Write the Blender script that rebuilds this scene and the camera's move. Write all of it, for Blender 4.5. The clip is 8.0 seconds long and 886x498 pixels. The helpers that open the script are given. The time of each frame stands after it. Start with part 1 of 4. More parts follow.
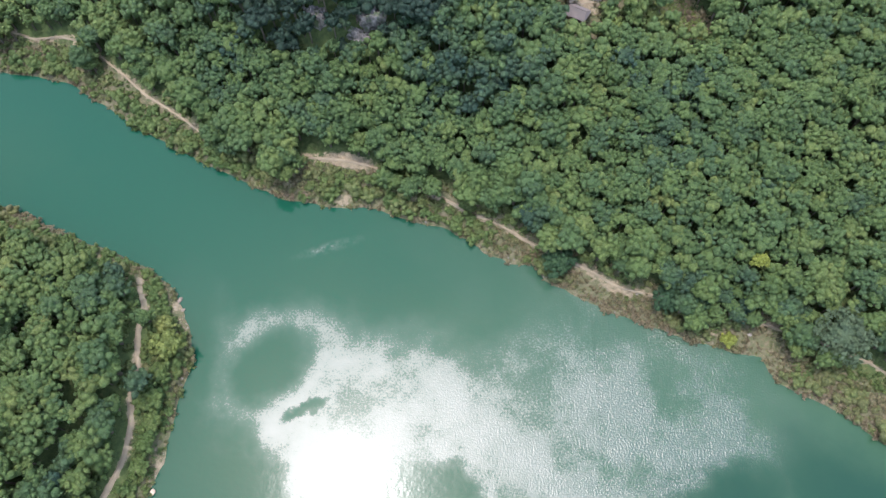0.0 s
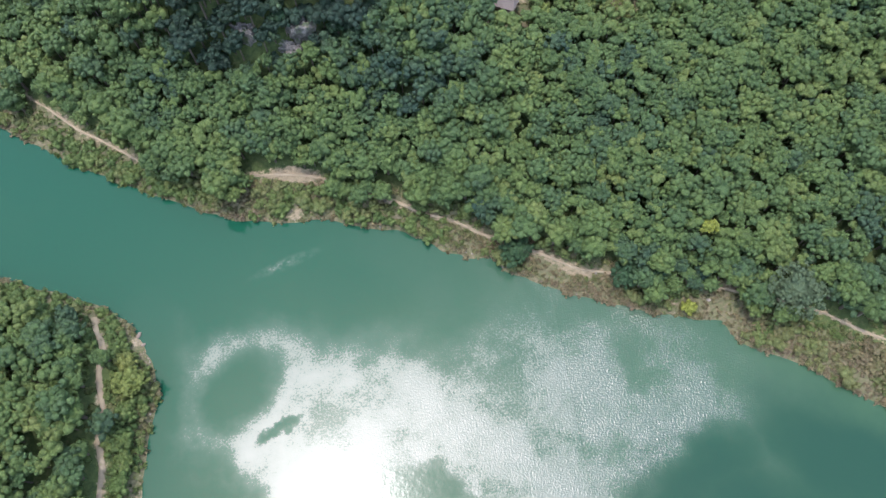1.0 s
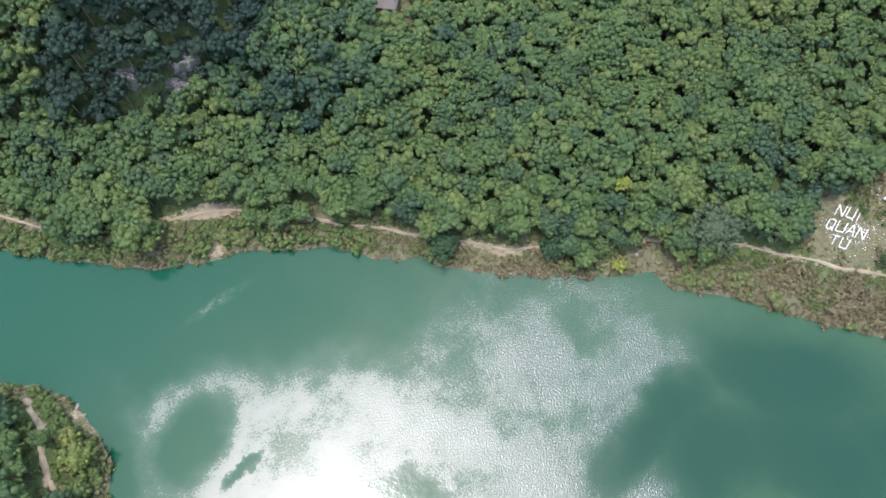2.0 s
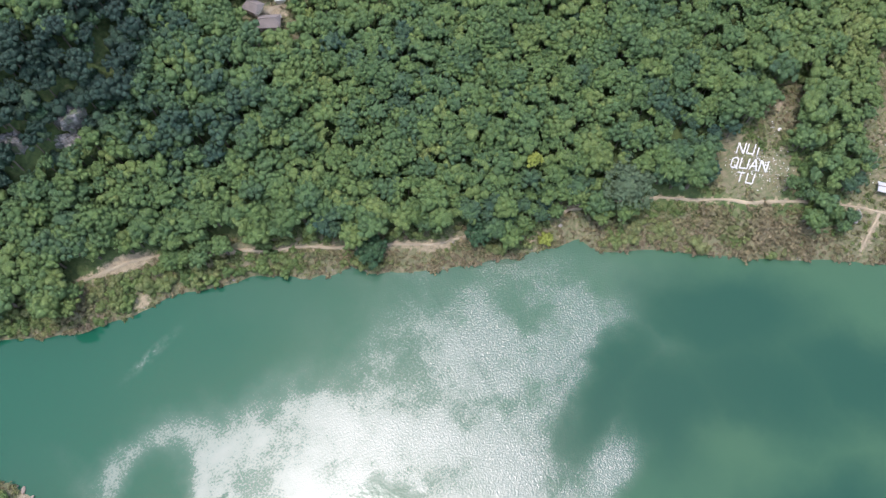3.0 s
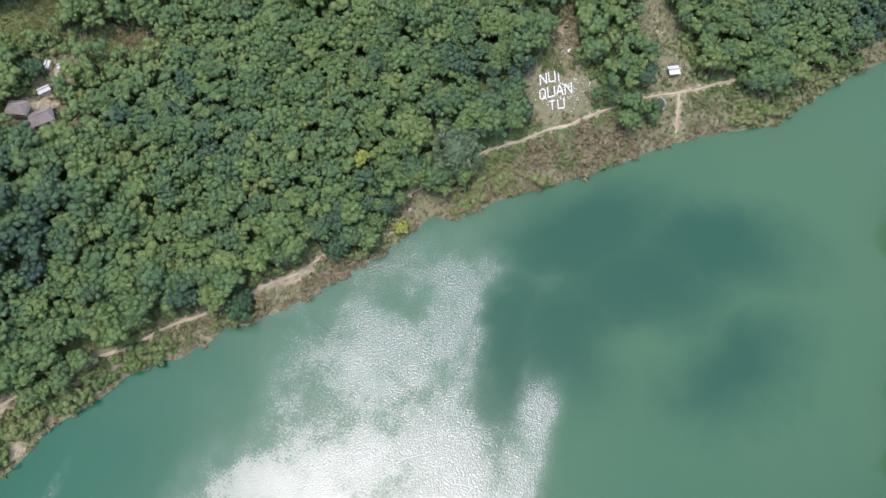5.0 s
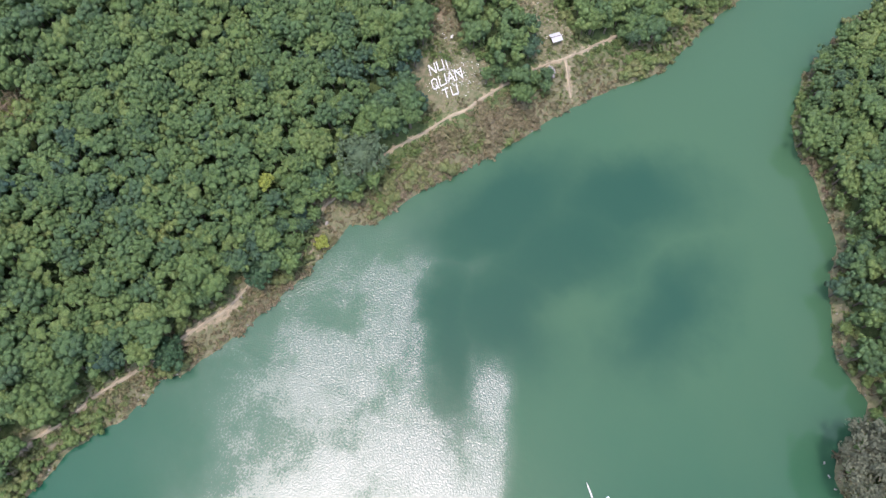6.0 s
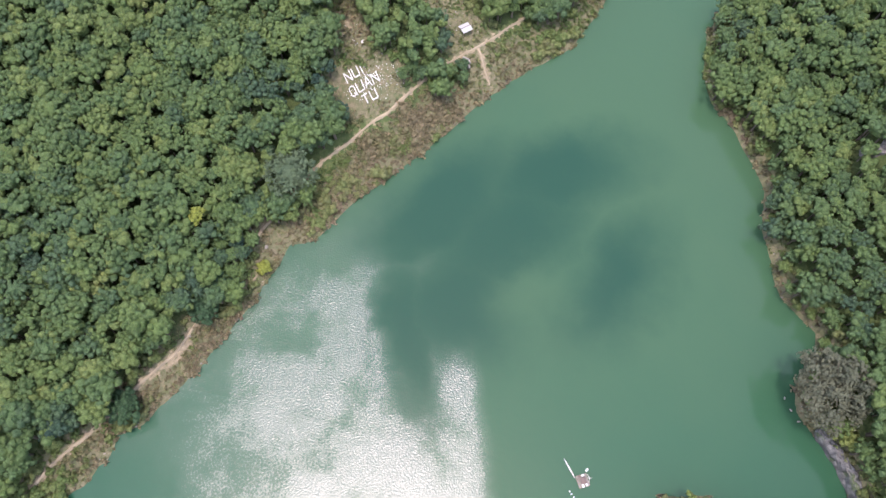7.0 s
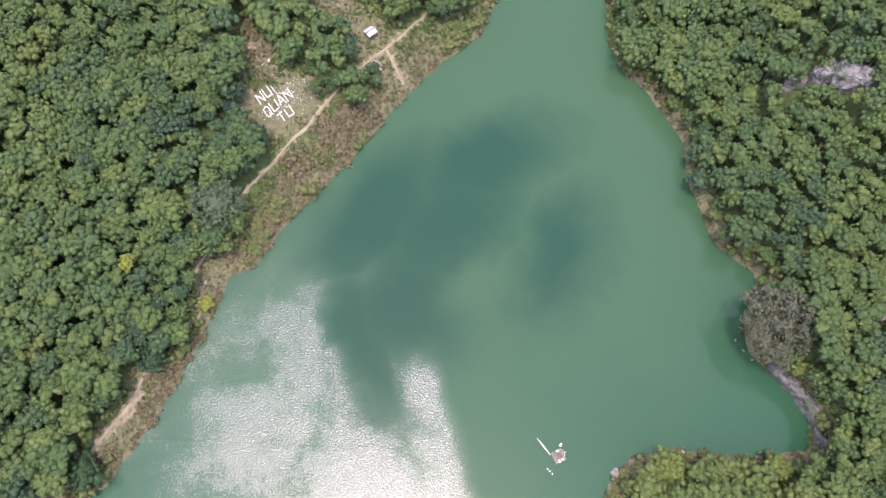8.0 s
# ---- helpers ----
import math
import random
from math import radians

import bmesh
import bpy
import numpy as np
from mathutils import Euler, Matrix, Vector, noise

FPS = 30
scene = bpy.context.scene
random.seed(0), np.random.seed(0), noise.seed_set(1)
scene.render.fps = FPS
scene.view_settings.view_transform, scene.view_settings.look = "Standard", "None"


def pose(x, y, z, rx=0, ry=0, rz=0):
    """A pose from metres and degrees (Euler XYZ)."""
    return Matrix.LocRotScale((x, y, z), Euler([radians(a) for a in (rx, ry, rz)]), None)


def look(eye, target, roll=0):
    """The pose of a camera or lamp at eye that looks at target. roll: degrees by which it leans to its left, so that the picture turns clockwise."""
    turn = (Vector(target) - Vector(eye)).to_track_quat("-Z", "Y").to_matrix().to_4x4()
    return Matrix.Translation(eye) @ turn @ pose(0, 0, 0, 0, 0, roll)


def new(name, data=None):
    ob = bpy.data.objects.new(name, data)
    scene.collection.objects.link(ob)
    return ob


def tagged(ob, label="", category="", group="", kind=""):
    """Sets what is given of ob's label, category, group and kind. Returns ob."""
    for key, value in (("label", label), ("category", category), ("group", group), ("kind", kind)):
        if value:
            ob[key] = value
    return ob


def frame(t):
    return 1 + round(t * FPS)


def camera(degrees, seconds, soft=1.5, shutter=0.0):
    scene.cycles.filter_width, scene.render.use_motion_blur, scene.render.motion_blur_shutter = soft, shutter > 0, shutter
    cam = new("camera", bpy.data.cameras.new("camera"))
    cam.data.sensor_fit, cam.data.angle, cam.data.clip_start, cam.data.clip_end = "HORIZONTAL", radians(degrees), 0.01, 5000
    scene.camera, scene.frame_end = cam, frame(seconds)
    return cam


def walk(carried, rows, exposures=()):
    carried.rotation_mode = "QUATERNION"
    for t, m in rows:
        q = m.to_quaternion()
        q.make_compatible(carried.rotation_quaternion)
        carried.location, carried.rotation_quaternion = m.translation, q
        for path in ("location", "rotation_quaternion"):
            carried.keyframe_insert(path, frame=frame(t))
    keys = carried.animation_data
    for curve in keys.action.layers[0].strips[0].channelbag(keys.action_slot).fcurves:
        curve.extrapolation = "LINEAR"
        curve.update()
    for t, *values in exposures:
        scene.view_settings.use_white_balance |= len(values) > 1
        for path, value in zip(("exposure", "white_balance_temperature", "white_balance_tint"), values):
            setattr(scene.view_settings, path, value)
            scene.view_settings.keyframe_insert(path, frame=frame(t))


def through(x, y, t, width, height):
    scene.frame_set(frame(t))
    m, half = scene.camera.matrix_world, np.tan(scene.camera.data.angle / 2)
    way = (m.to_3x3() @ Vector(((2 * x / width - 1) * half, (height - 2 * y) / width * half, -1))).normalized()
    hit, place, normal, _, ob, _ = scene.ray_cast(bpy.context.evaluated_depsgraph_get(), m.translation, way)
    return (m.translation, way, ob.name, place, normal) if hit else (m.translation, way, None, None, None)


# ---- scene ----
EXPOSURE = 2.02
LENS = 66.9
cam = camera(LENS, 8.0, soft=1.35)
# seconds, eye x y z, heading, pitch, roll in degrees
ROWS = [
    (0.0, 0.00, 0.00, 208.22, 0.00, -67.24, 0.12),
    (0.5, 1.20, 0.12, 208.17, -2.74, -67.26, 0.13),
    (1.0, 3.38, -0.03, 208.18, -7.21, -67.26, 0.03),
    (1.5, 5.80, -0.40, 208.24, -12.86, -67.27, 0.04),
    (2.0, 8.47, -1.12, 208.33, -19.36, -67.27, -0.05),
    (2.2, 9.55, -1.51, 208.36, -21.92, -67.27, -0.13),
    (3.3, 15.21, -4.82, 208.50, -34.43, -67.21, 0.05),
    (3.5, 16.04, -5.36, 208.50, -36.72, -67.24, 0.05),
    (4.0, 18.12, -6.91, 208.48, -42.66, -67.27, -0.05),
    (4.5, 19.63, -8.25, 208.42, -48.30, -67.31, 0.03),
    (4.7, 20.37, -9.09, 208.39, -50.74, -67.28, -0.05),
    (5.8, 24.51, -14.95, 208.15, -64.52, -67.47, 0.11),
    (6.0, 25.09, -16.02, 208.10, -66.99, -67.49, -0.10),
    (6.5, 25.83, -17.33, 207.95, -72.07, -67.50, 0.05),
    (7.0, 26.43, -19.12, 207.76, -77.15, -67.50, -0.04),
    (7.5, 26.59, -20.65, 207.58, -81.99, -67.45, 0.02),
    (8.0, 26.68, -22.99, 207.42, -87.61, -67.42, -0.13),
]
walk(cam, [(t, pose(x, y, z, 90 + pitch, 0, yaw) @ pose(0, 0, 0, 0, 0, roll)) for t, x, y, z, yaw, pitch, roll in ROWS],
     exposures=[(0.0, EXPOSURE - 0.03, 6370, 18), (4.5, EXPOSURE - 0.03, 6400, 19), (6.5, EXPOSURE + 0.07, 6580, 24), (8.0, EXPOSURE + 0.14, 6850, 29)])

# ---- world and sun ----
SUN_DIR = Vector((-27.0, 11.0, 208.0)).normalized()
sun_elevation = math.asin(SUN_DIR.z)
world = bpy.data.worlds.new("sky")
scene.world = world
world.use_nodes = True
wn = world.node_tree.nodes
sky = wn.new("ShaderNodeTexSky")
sky.sky_type, sky.sun_disc = "NISHITA", False
sky.sun_elevation = sun_elevation
sky.sun_rotation = math.atan2(SUN_DIR.x, SUN_DIR.y)
sky.air_density, sky.dust_density, sky.ozone_density = 2.0, 3.0, 1.0
wn["Background"].inputs["Strength"].default_value = 0.15
world.node_tree.links.new(sky.outputs["Color"], wn["Background"].inputs["Color"])
lamp = bpy.data.lights.new("sun", "SUN")
lamp.energy, lamp.angle, lamp.color = 0.98, radians(2.5), (1.0, 0.975, 0.945)
sun = new("sun", lamp)
sun.matrix_world = look(SUN_DIR * 900, (0, 0, 0))

# ---- materials ----
def nodes_of(name):
    m = bpy.data.materials.new(name)
    m.use_nodes = True
    nt = m.node_tree
    return m, nt, nt.nodes["Principled BSDF"]


def mathn(nt, op, a, b=None, clamp=False):
    n = nt.nodes.new("ShaderNodeMath")
    n.operation, n.use_clamp = op, clamp
    for i, v in enumerate((a, b)):
        if v is None:
            continue
        if isinstance(v, (int, float)):
            n.inputs[i].default_value = v
        else:
            nt.links.new(v, n.inputs[i])
    return n.outputs[0]


def noisen(nt, scale, detail=4.0, rough=0.55, vec=None, distort=0.0):
    n = nt.nodes.new("ShaderNodeTexNoise")
    n.inputs["Scale"].default_value, n.inputs["Detail"].default_value = scale, detail
    n.inputs["Roughness"].default_value, n.inputs["Distortion"].default_value = rough, distort
    nt.links.new(vec if vec is not None else position(nt), n.inputs["Vector"])
    return n.outputs["Fac"], n.outputs["Color"]


def position(nt):
    g = nt.nodes.get("Geometry") or nt.nodes.new("ShaderNodeNewGeometry")
    return g.outputs["Position"]


def rampn(nt, fac, stops):
    n = nt.nodes.new("ShaderNodeValToRGB")
    cr = n.color_ramp
    while len(cr.elements) < len(stops):
        cr.elements.new(0.5)
    for e, (p, c) in zip(cr.elements, stops):
        e.position, e.color = p, (*c, 1)
    nt.links.new(fac, n.inputs[0])
    return n.outputs["Color"]


def mixn(nt, fac, a, b, blend="MIX"):
    n = nt.nodes.new("ShaderNodeMix")
    n.data_type, n.blend_type = "RGBA", blend
    for i, v in ((0, fac), (6, a), (7, b)):
        if isinstance(v, (int, float)):
            n.inputs[i].default_value = v
        elif isinstance(v, tuple):
            n.inputs[i].default_value = (*v, 1)
        else:
            nt.links.new(v, n.inputs[i])
    return n.outputs[2]


def span(nt, v, lo, hi, smooth=True):
    n = nt.nodes.new("ShaderNodeMapRange")
    n.interpolation_type = "SMOOTHSTEP" if smooth else "LINEAR"
    nt.links.new(v, n.inputs["Value"])
    n.inputs["From Min"].default_value, n.inputs["From Max"].default_value = lo, hi
    return n.outputs[0]


def bumpn(nt, bsdf, height, strength, distance):
    n = nt.nodes.new("ShaderNodeBump")
    n.inputs["Distance"].default_value = distance
    if isinstance(strength, float):
        n.inputs["Strength"].default_value = strength
    else:
        nt.links.new(strength, n.inputs["Strength"])
    nt.links.new(height, n.inputs["Height"])
    nt.links.new(n.outputs[0], bsdf.inputs["Normal"])


def attrn(nt, name):
    n = nt.nodes.new("ShaderNodeAttribute")
    n.attribute_name = name
    return n.outputs["Fac"]


def leaf_material(name, stops, per_object=False, shine=0.55, through=0.3):
    """Foliage: tree-wide hue by attribute or object, leaf-wide by island."""
    m, nt, b = nodes_of(name)
    geo = nt.nodes.new("ShaderNodeNewGeometry")
    if per_object:
        tint = nt.nodes.new("ShaderNodeObjectInfo").outputs["Random"]
    else:
        tint = attrn(nt, "tint")
    patch = noisen(nt, 0.03, 3)[0]
    f = mathn(nt, "ADD", mathn(nt, "MULTIPLY", tint, 0.62), mathn(nt, "MULTIPLY", geo.outputs["Random Per Island"], 0.14))
    f = mathn(nt, "ADD", f, mathn(nt, "MULTIPLY", mathn(nt, "SUBTRACT", patch, 0.42), 0.9), True)
    col = rampn(nt, f, stops)
    fine = noisen(nt, 2.1, 4, 0.65)[0]
    col = mixn(nt, 1.0, col, rampn(nt, fine, [(0.32, (0.56, 0.58, 0.62)), (0.68, (1.34, 1.32, 1.26))]), "MULTIPLY")
    nt.links.new(col, b.inputs["Base Color"])
    b.inputs["Roughness"].default_value = shine
    b.inputs["Specular IOR Level"].default_value = 0.3
    # twigs and leaf sprays as a fine relief
    sprays = mathn(nt, "ADD", mathn(nt, "MULTIPLY", noisen(nt, 1.7, 2)[0], 0.6), noisen(nt, 4.5, 3, 0.6)[0])
    bumpn(nt, b, sprays, 0.9, 0.6)
    tr = nt.nodes.new("ShaderNodeBsdfTranslucent")
    nt.links.new(col, tr.inputs["Color"])
    mix = nt.nodes.new("ShaderNodeMixShader")
    mix.inputs[0].default_value = through
    nt.links.new(b.outputs[0], mix.inputs[1])
    nt.links.new(tr.outputs[0], mix.inputs[2])
    nt.links.new(mix.outputs[0], nt.nodes["Material Output"].inputs["Surface"])
    return m


def plain(name, col, rough=0.8, var=0.25, scale=1.5, metal=0.0, bump=0.3, dist=0.05):
    """Base colour with two scales of wear and a fine relief."""
    m, nt, b = nodes_of(name)
    big, small = noisen(nt, scale * 0.2, 4)[0], noisen(nt, scale * 3, 5)[0]
    f = mathn(nt, "ADD", mathn(nt, "MULTIPLY", big, 0.6), mathn(nt, "MULTIPLY", small, 0.4))
    lo, hi = tuple(c * (1 - var) for c in col), tuple(min(1, c * (1 + var)) for c in col)
    nt.links.new(rampn(nt, f, [(0.3, lo), (0.7, hi)]), b.inputs["Base Color"])
    b.inputs["Roughness"].default_value, b.inputs["Metallic"].default_value = rough, metal
    bumpn(nt, b, small, bump, dist)
    return m


FOREST = [(0.0, (0.023, 0.057, 0.041)), (0.12, (0.043, 0.085, 0.045)), (0.3, (0.060, 0.112, 0.043)), (0.6, (0.085, 0.140, 0.043)), (0.85, (0.117, 0.162, 0.048)), (1.0, (0.156, 0.182, 0.060))]
BANK = [(0.0, (0.055, 0.10, 0.03)), (0.35, (0.095, 0.135, 0.04)), (0.6, (0.150, 0.136, 0.072)), (0.82, (0.168, 0.138, 0.086)), (1.0, (0.125, 0.090, 0.076))]
leaf_forest = leaf_material("forest_leaves", FOREST)
leaf_tree = leaf_material("tree_leaves", FOREST, True)
leaf_bank = leaf_material("bank_shrub_leaves", BANK)
leaf_bush = leaf_material("bush_leaves", [(0.0, (0.060, 0.115, 0.036)), (0.4, (0.105, 0.152, 0.046)), (0.75, (0.145, 0.158, 0.064)), (1.0, (0.160, 0.140, 0.088))])
leaf_yellow = leaf_material("yellow_blossom", [(0.0, (0.165, 0.215, 0.04)), (1.0, (0.27, 0.29, 0.06))], True)
leaf_brown = leaf_material("brown_twigs", [(0.0, (0.082, 0.098, 0.062)), (1.0, (0.125, 0.120, 0.085))], True)
leaf_lime = leaf_material("lime_leaves", [(0.0, (0.115, 0.170, 0.042)), (1.0, (0.185, 0.215, 0.066))], True)
leaf_bushy = leaf_material("bushy_leaves", [(0.0, (0.078, 0.135, 0.040)), (1.0, (0.135, 0.180, 0.055))], True)
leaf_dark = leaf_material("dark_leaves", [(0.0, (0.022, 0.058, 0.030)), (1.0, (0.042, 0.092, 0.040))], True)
leaf_grey = leaf_material("dull_leaves", [(0.0, (0.055, 0.092, 0.052)), (1.0, (0.092, 0.132, 0.070))], True)
# crag foliage: the shade of the cliff is put into the leaf colour
leaf_crag_shade = leaf_material("crag_shade_leaves", [(0.0, (0.016, 0.040, 0.030)), (0.5, (0.028, 0.060, 0.038)), (1.0, (0.060, 0.105, 0.048))])
meadow_mat = leaf_material("meadow_blades", [(0.0, (0.085, 0.135, 0.036)), (0.5, (0.125, 0.165, 0.046)), (1.0, (0.175, 0.195, 0.066))])
grass_mat = leaf_material("grass_blades", [(0.0, (0.09, 0.13, 0.035)), (0.5, (0.15, 0.16, 0.06)), (1.0, (0.19, 0.16, 0.085))])
bark = plain("bark", (0.075, 0.062, 0.048), 0.9, 0.35, 2.0)
white_stone = plain("whitewashed_stone", (0.33, 0.326, 0.316), 0.8, 0.12, 1.2)
pale_rock = plain("pale_rock", (0.15, 0.138, 0.125), 0.85, 0.3, 0.8, bump=0.6, dist=0.2)
plank = plain("weathered_plank", (0.115, 0.098, 0.08), 0.85, 0.3, 2.0)
red_wood = plain("red_brown_sheet", (0.066, 0.043, 0.037), 0.7, 0.3, 2.0)
white_paint = plain("white_paint", (0.36, 0.36, 0.355), 0.55, 0.1, 1.5)
blue_paint = plain("blue_plastic", (0.06, 0.16, 0.36), 0.45, 0.2, 1.5)
roof_tile = plain("old_roof_tile", (0.085, 0.072, 0.066), 0.85, 0.35, 1.5, bump=0.6)
roof_metal = plain("pale_roof_sheet", (0.23, 0.23, 0.23), 0.45, 0.12, 1.0, 0.0)
timber = plain("house_timber", (0.20, 0.14, 0.09), 0.8, 0.3, 2.0)
plaster = plain("house_plaster", (0.30, 0.26, 0.20), 0.85, 0.15, 1.0)


def cliff_material(name, dark, mid, light, moss_hollow):
    """Streaked weathered limestone with mossy patches, on the pale face also its dark hollows."""
    m, nt, b = nodes_of(name)
    mp = nt.nodes.new("ShaderNodeMapping")
    mp.inputs["Scale"].default_value = (1, 1, 0.3)
    nt.links.new(position(nt), mp.inputs["Vector"])
    streak = noisen(nt, 0.7, 6, 0.65, mp.outputs[0])[0]
    big = noisen(nt, 0.25, 4)[0]
    col = rampn(nt, streak, [(0.3, dark), (0.5, mid), (0.7, light)])
    col = mixn(nt, span(nt, big, moss_hollow, moss_hollow + 0.12), col, (0.04, 0.06, 0.025))
    nt.links.new(col, b.inputs["Base Color"])
    b.inputs["Roughness"].default_value = 0.9
    bumpn(nt, b, streak, 0.8, 0.5)
    return m


limestone = cliff_material("limestone", (0.035, 0.036, 0.036), (0.075, 0.075, 0.075), (0.14, 0.137, 0.135), 0.55)


def ground_material():
    """Undergrowth and litter, with dry grass and bare soil where the attributes say."""
    m, nt, b = nodes_of("ground_soil")
    n1, n2, n3 = noisen(nt, 0.09, 5)[0], noisen(nt, 0.7, 6, 0.65)[0], noisen(nt, 4.0, 4)[0]
    under = rampn(nt, n2, [(0.3, (0.020, 0.035, 0.014)), (0.55, (0.045, 0.065, 0.022)), (0.75, (0.085, 0.080, 0.040))])
    grass = rampn(nt, n2, [(0.3, (0.040, 0.058, 0.022)), (0.5, (0.080, 0.078, 0.044)), (0.68, (0.118, 0.100, 0.068))])
    soil = rampn(nt, n2, [(0.3, (0.100, 0.081, 0.055)), (0.55, (0.155, 0.129, 0.087)), (0.8, (0.245, 0.207, 0.148))])
    g = span(nt, mathn(nt, "ADD", attrn(nt, "grass"), mathn(nt, "MULTIPLY", mathn(nt, "SUBTRACT", n2, 0.5), 0.7)), 0.35, 0.65)
    s = span(nt, mathn(nt, "ADD", attrn(nt, "soil"), mathn(nt, "MULTIPLY", mathn(nt, "SUBTRACT", n2, 0.5), 1.0)), 0.40, 0.62)
    col = mixn(nt, s, mixn(nt, g, under, grass), soil)
    col = mixn(nt, 1.0, col, rampn(nt, n3, [(0.3, (0.75, 0.75, 0.75)), (0.7, (1.2, 1.2, 1.2))]), "MULTIPLY")
    nt.links.new(col, b.inputs["Base Color"])
    b.inputs["Roughness"].default_value = 0.95
    b.inputs["Specular IOR Level"].default_value = 0.15
    bumpn(nt, b, n2, 0.7, 0.6)
    return m


def oval(nt, vec, x, y, rx, ry, turn, soft):
    """1 inside an oval of the plan, falling off softly over its edge."""
    mp = nt.nodes.new("ShaderNodeMapping")
    mp.vector_type = "TEXTURE"
    mp.inputs["Location"].default_value = (x, y, 0)
    mp.inputs["Rotation"].default_value = (0, 0, radians(turn))
    mp.inputs["Scale"].default_value = (rx, ry, 1000)
    nt.links.new(vec, mp.inputs["Vector"])
    ln = nt.nodes.new("ShaderNodeVectorMath")
    ln.operation = "LENGTH"
    nt.links.new(mp.outputs[0], ln.inputs[0])
    return mathn(nt, "SUBTRACT", 1.0, span(nt, ln.outputs["Value"], 1 - soft, 1 + soft))


def water_material():
    """Turbid green lake: wind-ruffled reach with slicks of calm water in it."""
    m, nt, b = nodes_of("lake_water")
    def shifted(vec, scale, amount):
        sub = nt.nodes.new("ShaderNodeVectorMath")
        sub.operation = "SUBTRACT"
        nt.links.new(noisen(nt, scale, 5, 0.6)[1], sub.inputs[0])
        sub.inputs[1].default_value = (0.5, 0.5, 0.5)
        n = nt.nodes.new("ShaderNodeVectorMath")
        n.operation = "MULTIPLY_ADD"
        nt.links.new(sub.outputs[0], n.inputs[0])
        n.inputs[1].default_value = (amount, amount, 0)
        nt.links.new(vec, n.inputs[2])
        return n.outputs[0]

    def invert(v):
        return mathn(nt, "SUBTRACT", 1.0, v)

    w = shifted(position(nt), 0.04, 30)
    w2 = shifted(position(nt), 0.05, 22)
    # deep: shade of a small cloud painted on the eastern reach: x, y, radii, turn, softness
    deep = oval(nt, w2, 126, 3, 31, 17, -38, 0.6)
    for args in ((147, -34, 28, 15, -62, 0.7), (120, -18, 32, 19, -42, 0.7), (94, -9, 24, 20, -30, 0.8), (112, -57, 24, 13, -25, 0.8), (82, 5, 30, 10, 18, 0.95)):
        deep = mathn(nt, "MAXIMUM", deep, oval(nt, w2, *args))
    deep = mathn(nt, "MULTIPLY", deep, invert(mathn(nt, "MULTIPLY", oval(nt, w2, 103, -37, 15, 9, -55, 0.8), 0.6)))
    # wind-ruffled reach, ending in a line across the lake; then the slicks in it
    ruffled = oval(nt, w, 10, 24, 104, 60, -10, 0.25)
    bound = nt.nodes.new("ShaderNodeVectorMath")
    bound.operation = "DOT_PRODUCT"
    nt.links.new(shifted(position(nt), 0.06, 10), bound.inputs[0])
    bound.inputs[1].default_value = (-0.285, 0.958, 0)
    ruffled = mathn(nt, "MULTIPLY", ruffled, span(nt, bound.outputs["Value"], -43, -34))
    # the painted cloud shade also takes the glitter off the water
    ruffled = mathn(nt, "MULTIPLY", ruffled, invert(span(nt, deep, 0.1, 0.9)))
    for args in ((-3, 10, 14, 9, 10, 0.35), (-66, 6, 27, 19, -20, 0.3), (-40, 87, 66, 20, -28, 0.5), (-66, 79, 15, 12, 0, 0.5), (-81, 42, 15, 36, 0, 0.5)):
        ruffled = mathn(nt, "MULTIPLY", ruffled, invert(oval(nt, w, *args)))
    ruffled = mathn(nt, "MULTIPLY", ruffled, invert(mathn(nt, "MULTIPLY", oval(nt, w, 14, 78, 34, 16, -25, 0.7), 0.8)))
    ruffled = mathn(nt, "MULTIPLY", ruffled, invert(mathn(nt, "MULTIPLY", oval(nt, w, 76, 46, 46, 20, -28, 0.7), 0.32)))
    w3 = shifted(position(nt), 0.14, 9)
    for args in ((-55, 47, 15, 11, 40, 0.42), (-42, 34, 7, 1.9, 28, 0.5)):
        ruffled = mathn(nt, "MULTIPLY", ruffled, invert(oval(nt, w3, *args)))
    wisp = mathn(nt, "MULTIPLY", oval(nt, position(nt), -38, 88, 9, 1.5, 18, 0.8), span(nt, noisen(nt, 0.4, 4)[0], 0.35, 0.65))
    gusts = span(nt, noisen(nt, 0.040, 6, 0.6)[0], 0.36, 0.62)
    ruffled = mathn(nt, "MULTIPLY", ruffled, mathn(nt, "ADD", 0.42, mathn(nt, "MULTIPLY", gusts, 0.58)))
    ruffled = mathn(nt, "MAXIMUM", ruffled, mathn(nt, "MULTIPLY", wisp, 0.5))
    # the ruffled patches break up into single wavelets at their edges
    wavelets = mathn(nt, "MULTIPLY", mathn(nt, "SUBTRACT", noisen(nt, 1.5, 3, 0.6)[0], 0.5), 1.25)
    broken = span(nt, mathn(nt, "ADD", ruffled, wavelets), 0.36, 0.64)
    broken = mathn(nt, "MULTIPLY", broken, span(nt, ruffled, 0.02, 0.2))
    ruffled = mathn(nt, "ADD", mathn(nt, "MULTIPLY", ruffled, 0.55), mathn(nt, "MULTIPLY", broken, 0.45), True)
    east = nt.nodes.new("ShaderNodeSeparateXYZ")
    nt.links.new(position(nt), east.inputs[0])
    algae = mathn(nt, "ADD", span(nt, east.outputs[0], -60, 170), mathn(nt, "MULTIPLY", mathn(nt, "SUBTRACT", noisen(nt, 0.014, 4)[0], 0.5), 0.8), True)
    col = mixn(nt, algae, (0.0045, 0.0395, 0.0230), (0.0230, 0.0540, 0.0285))
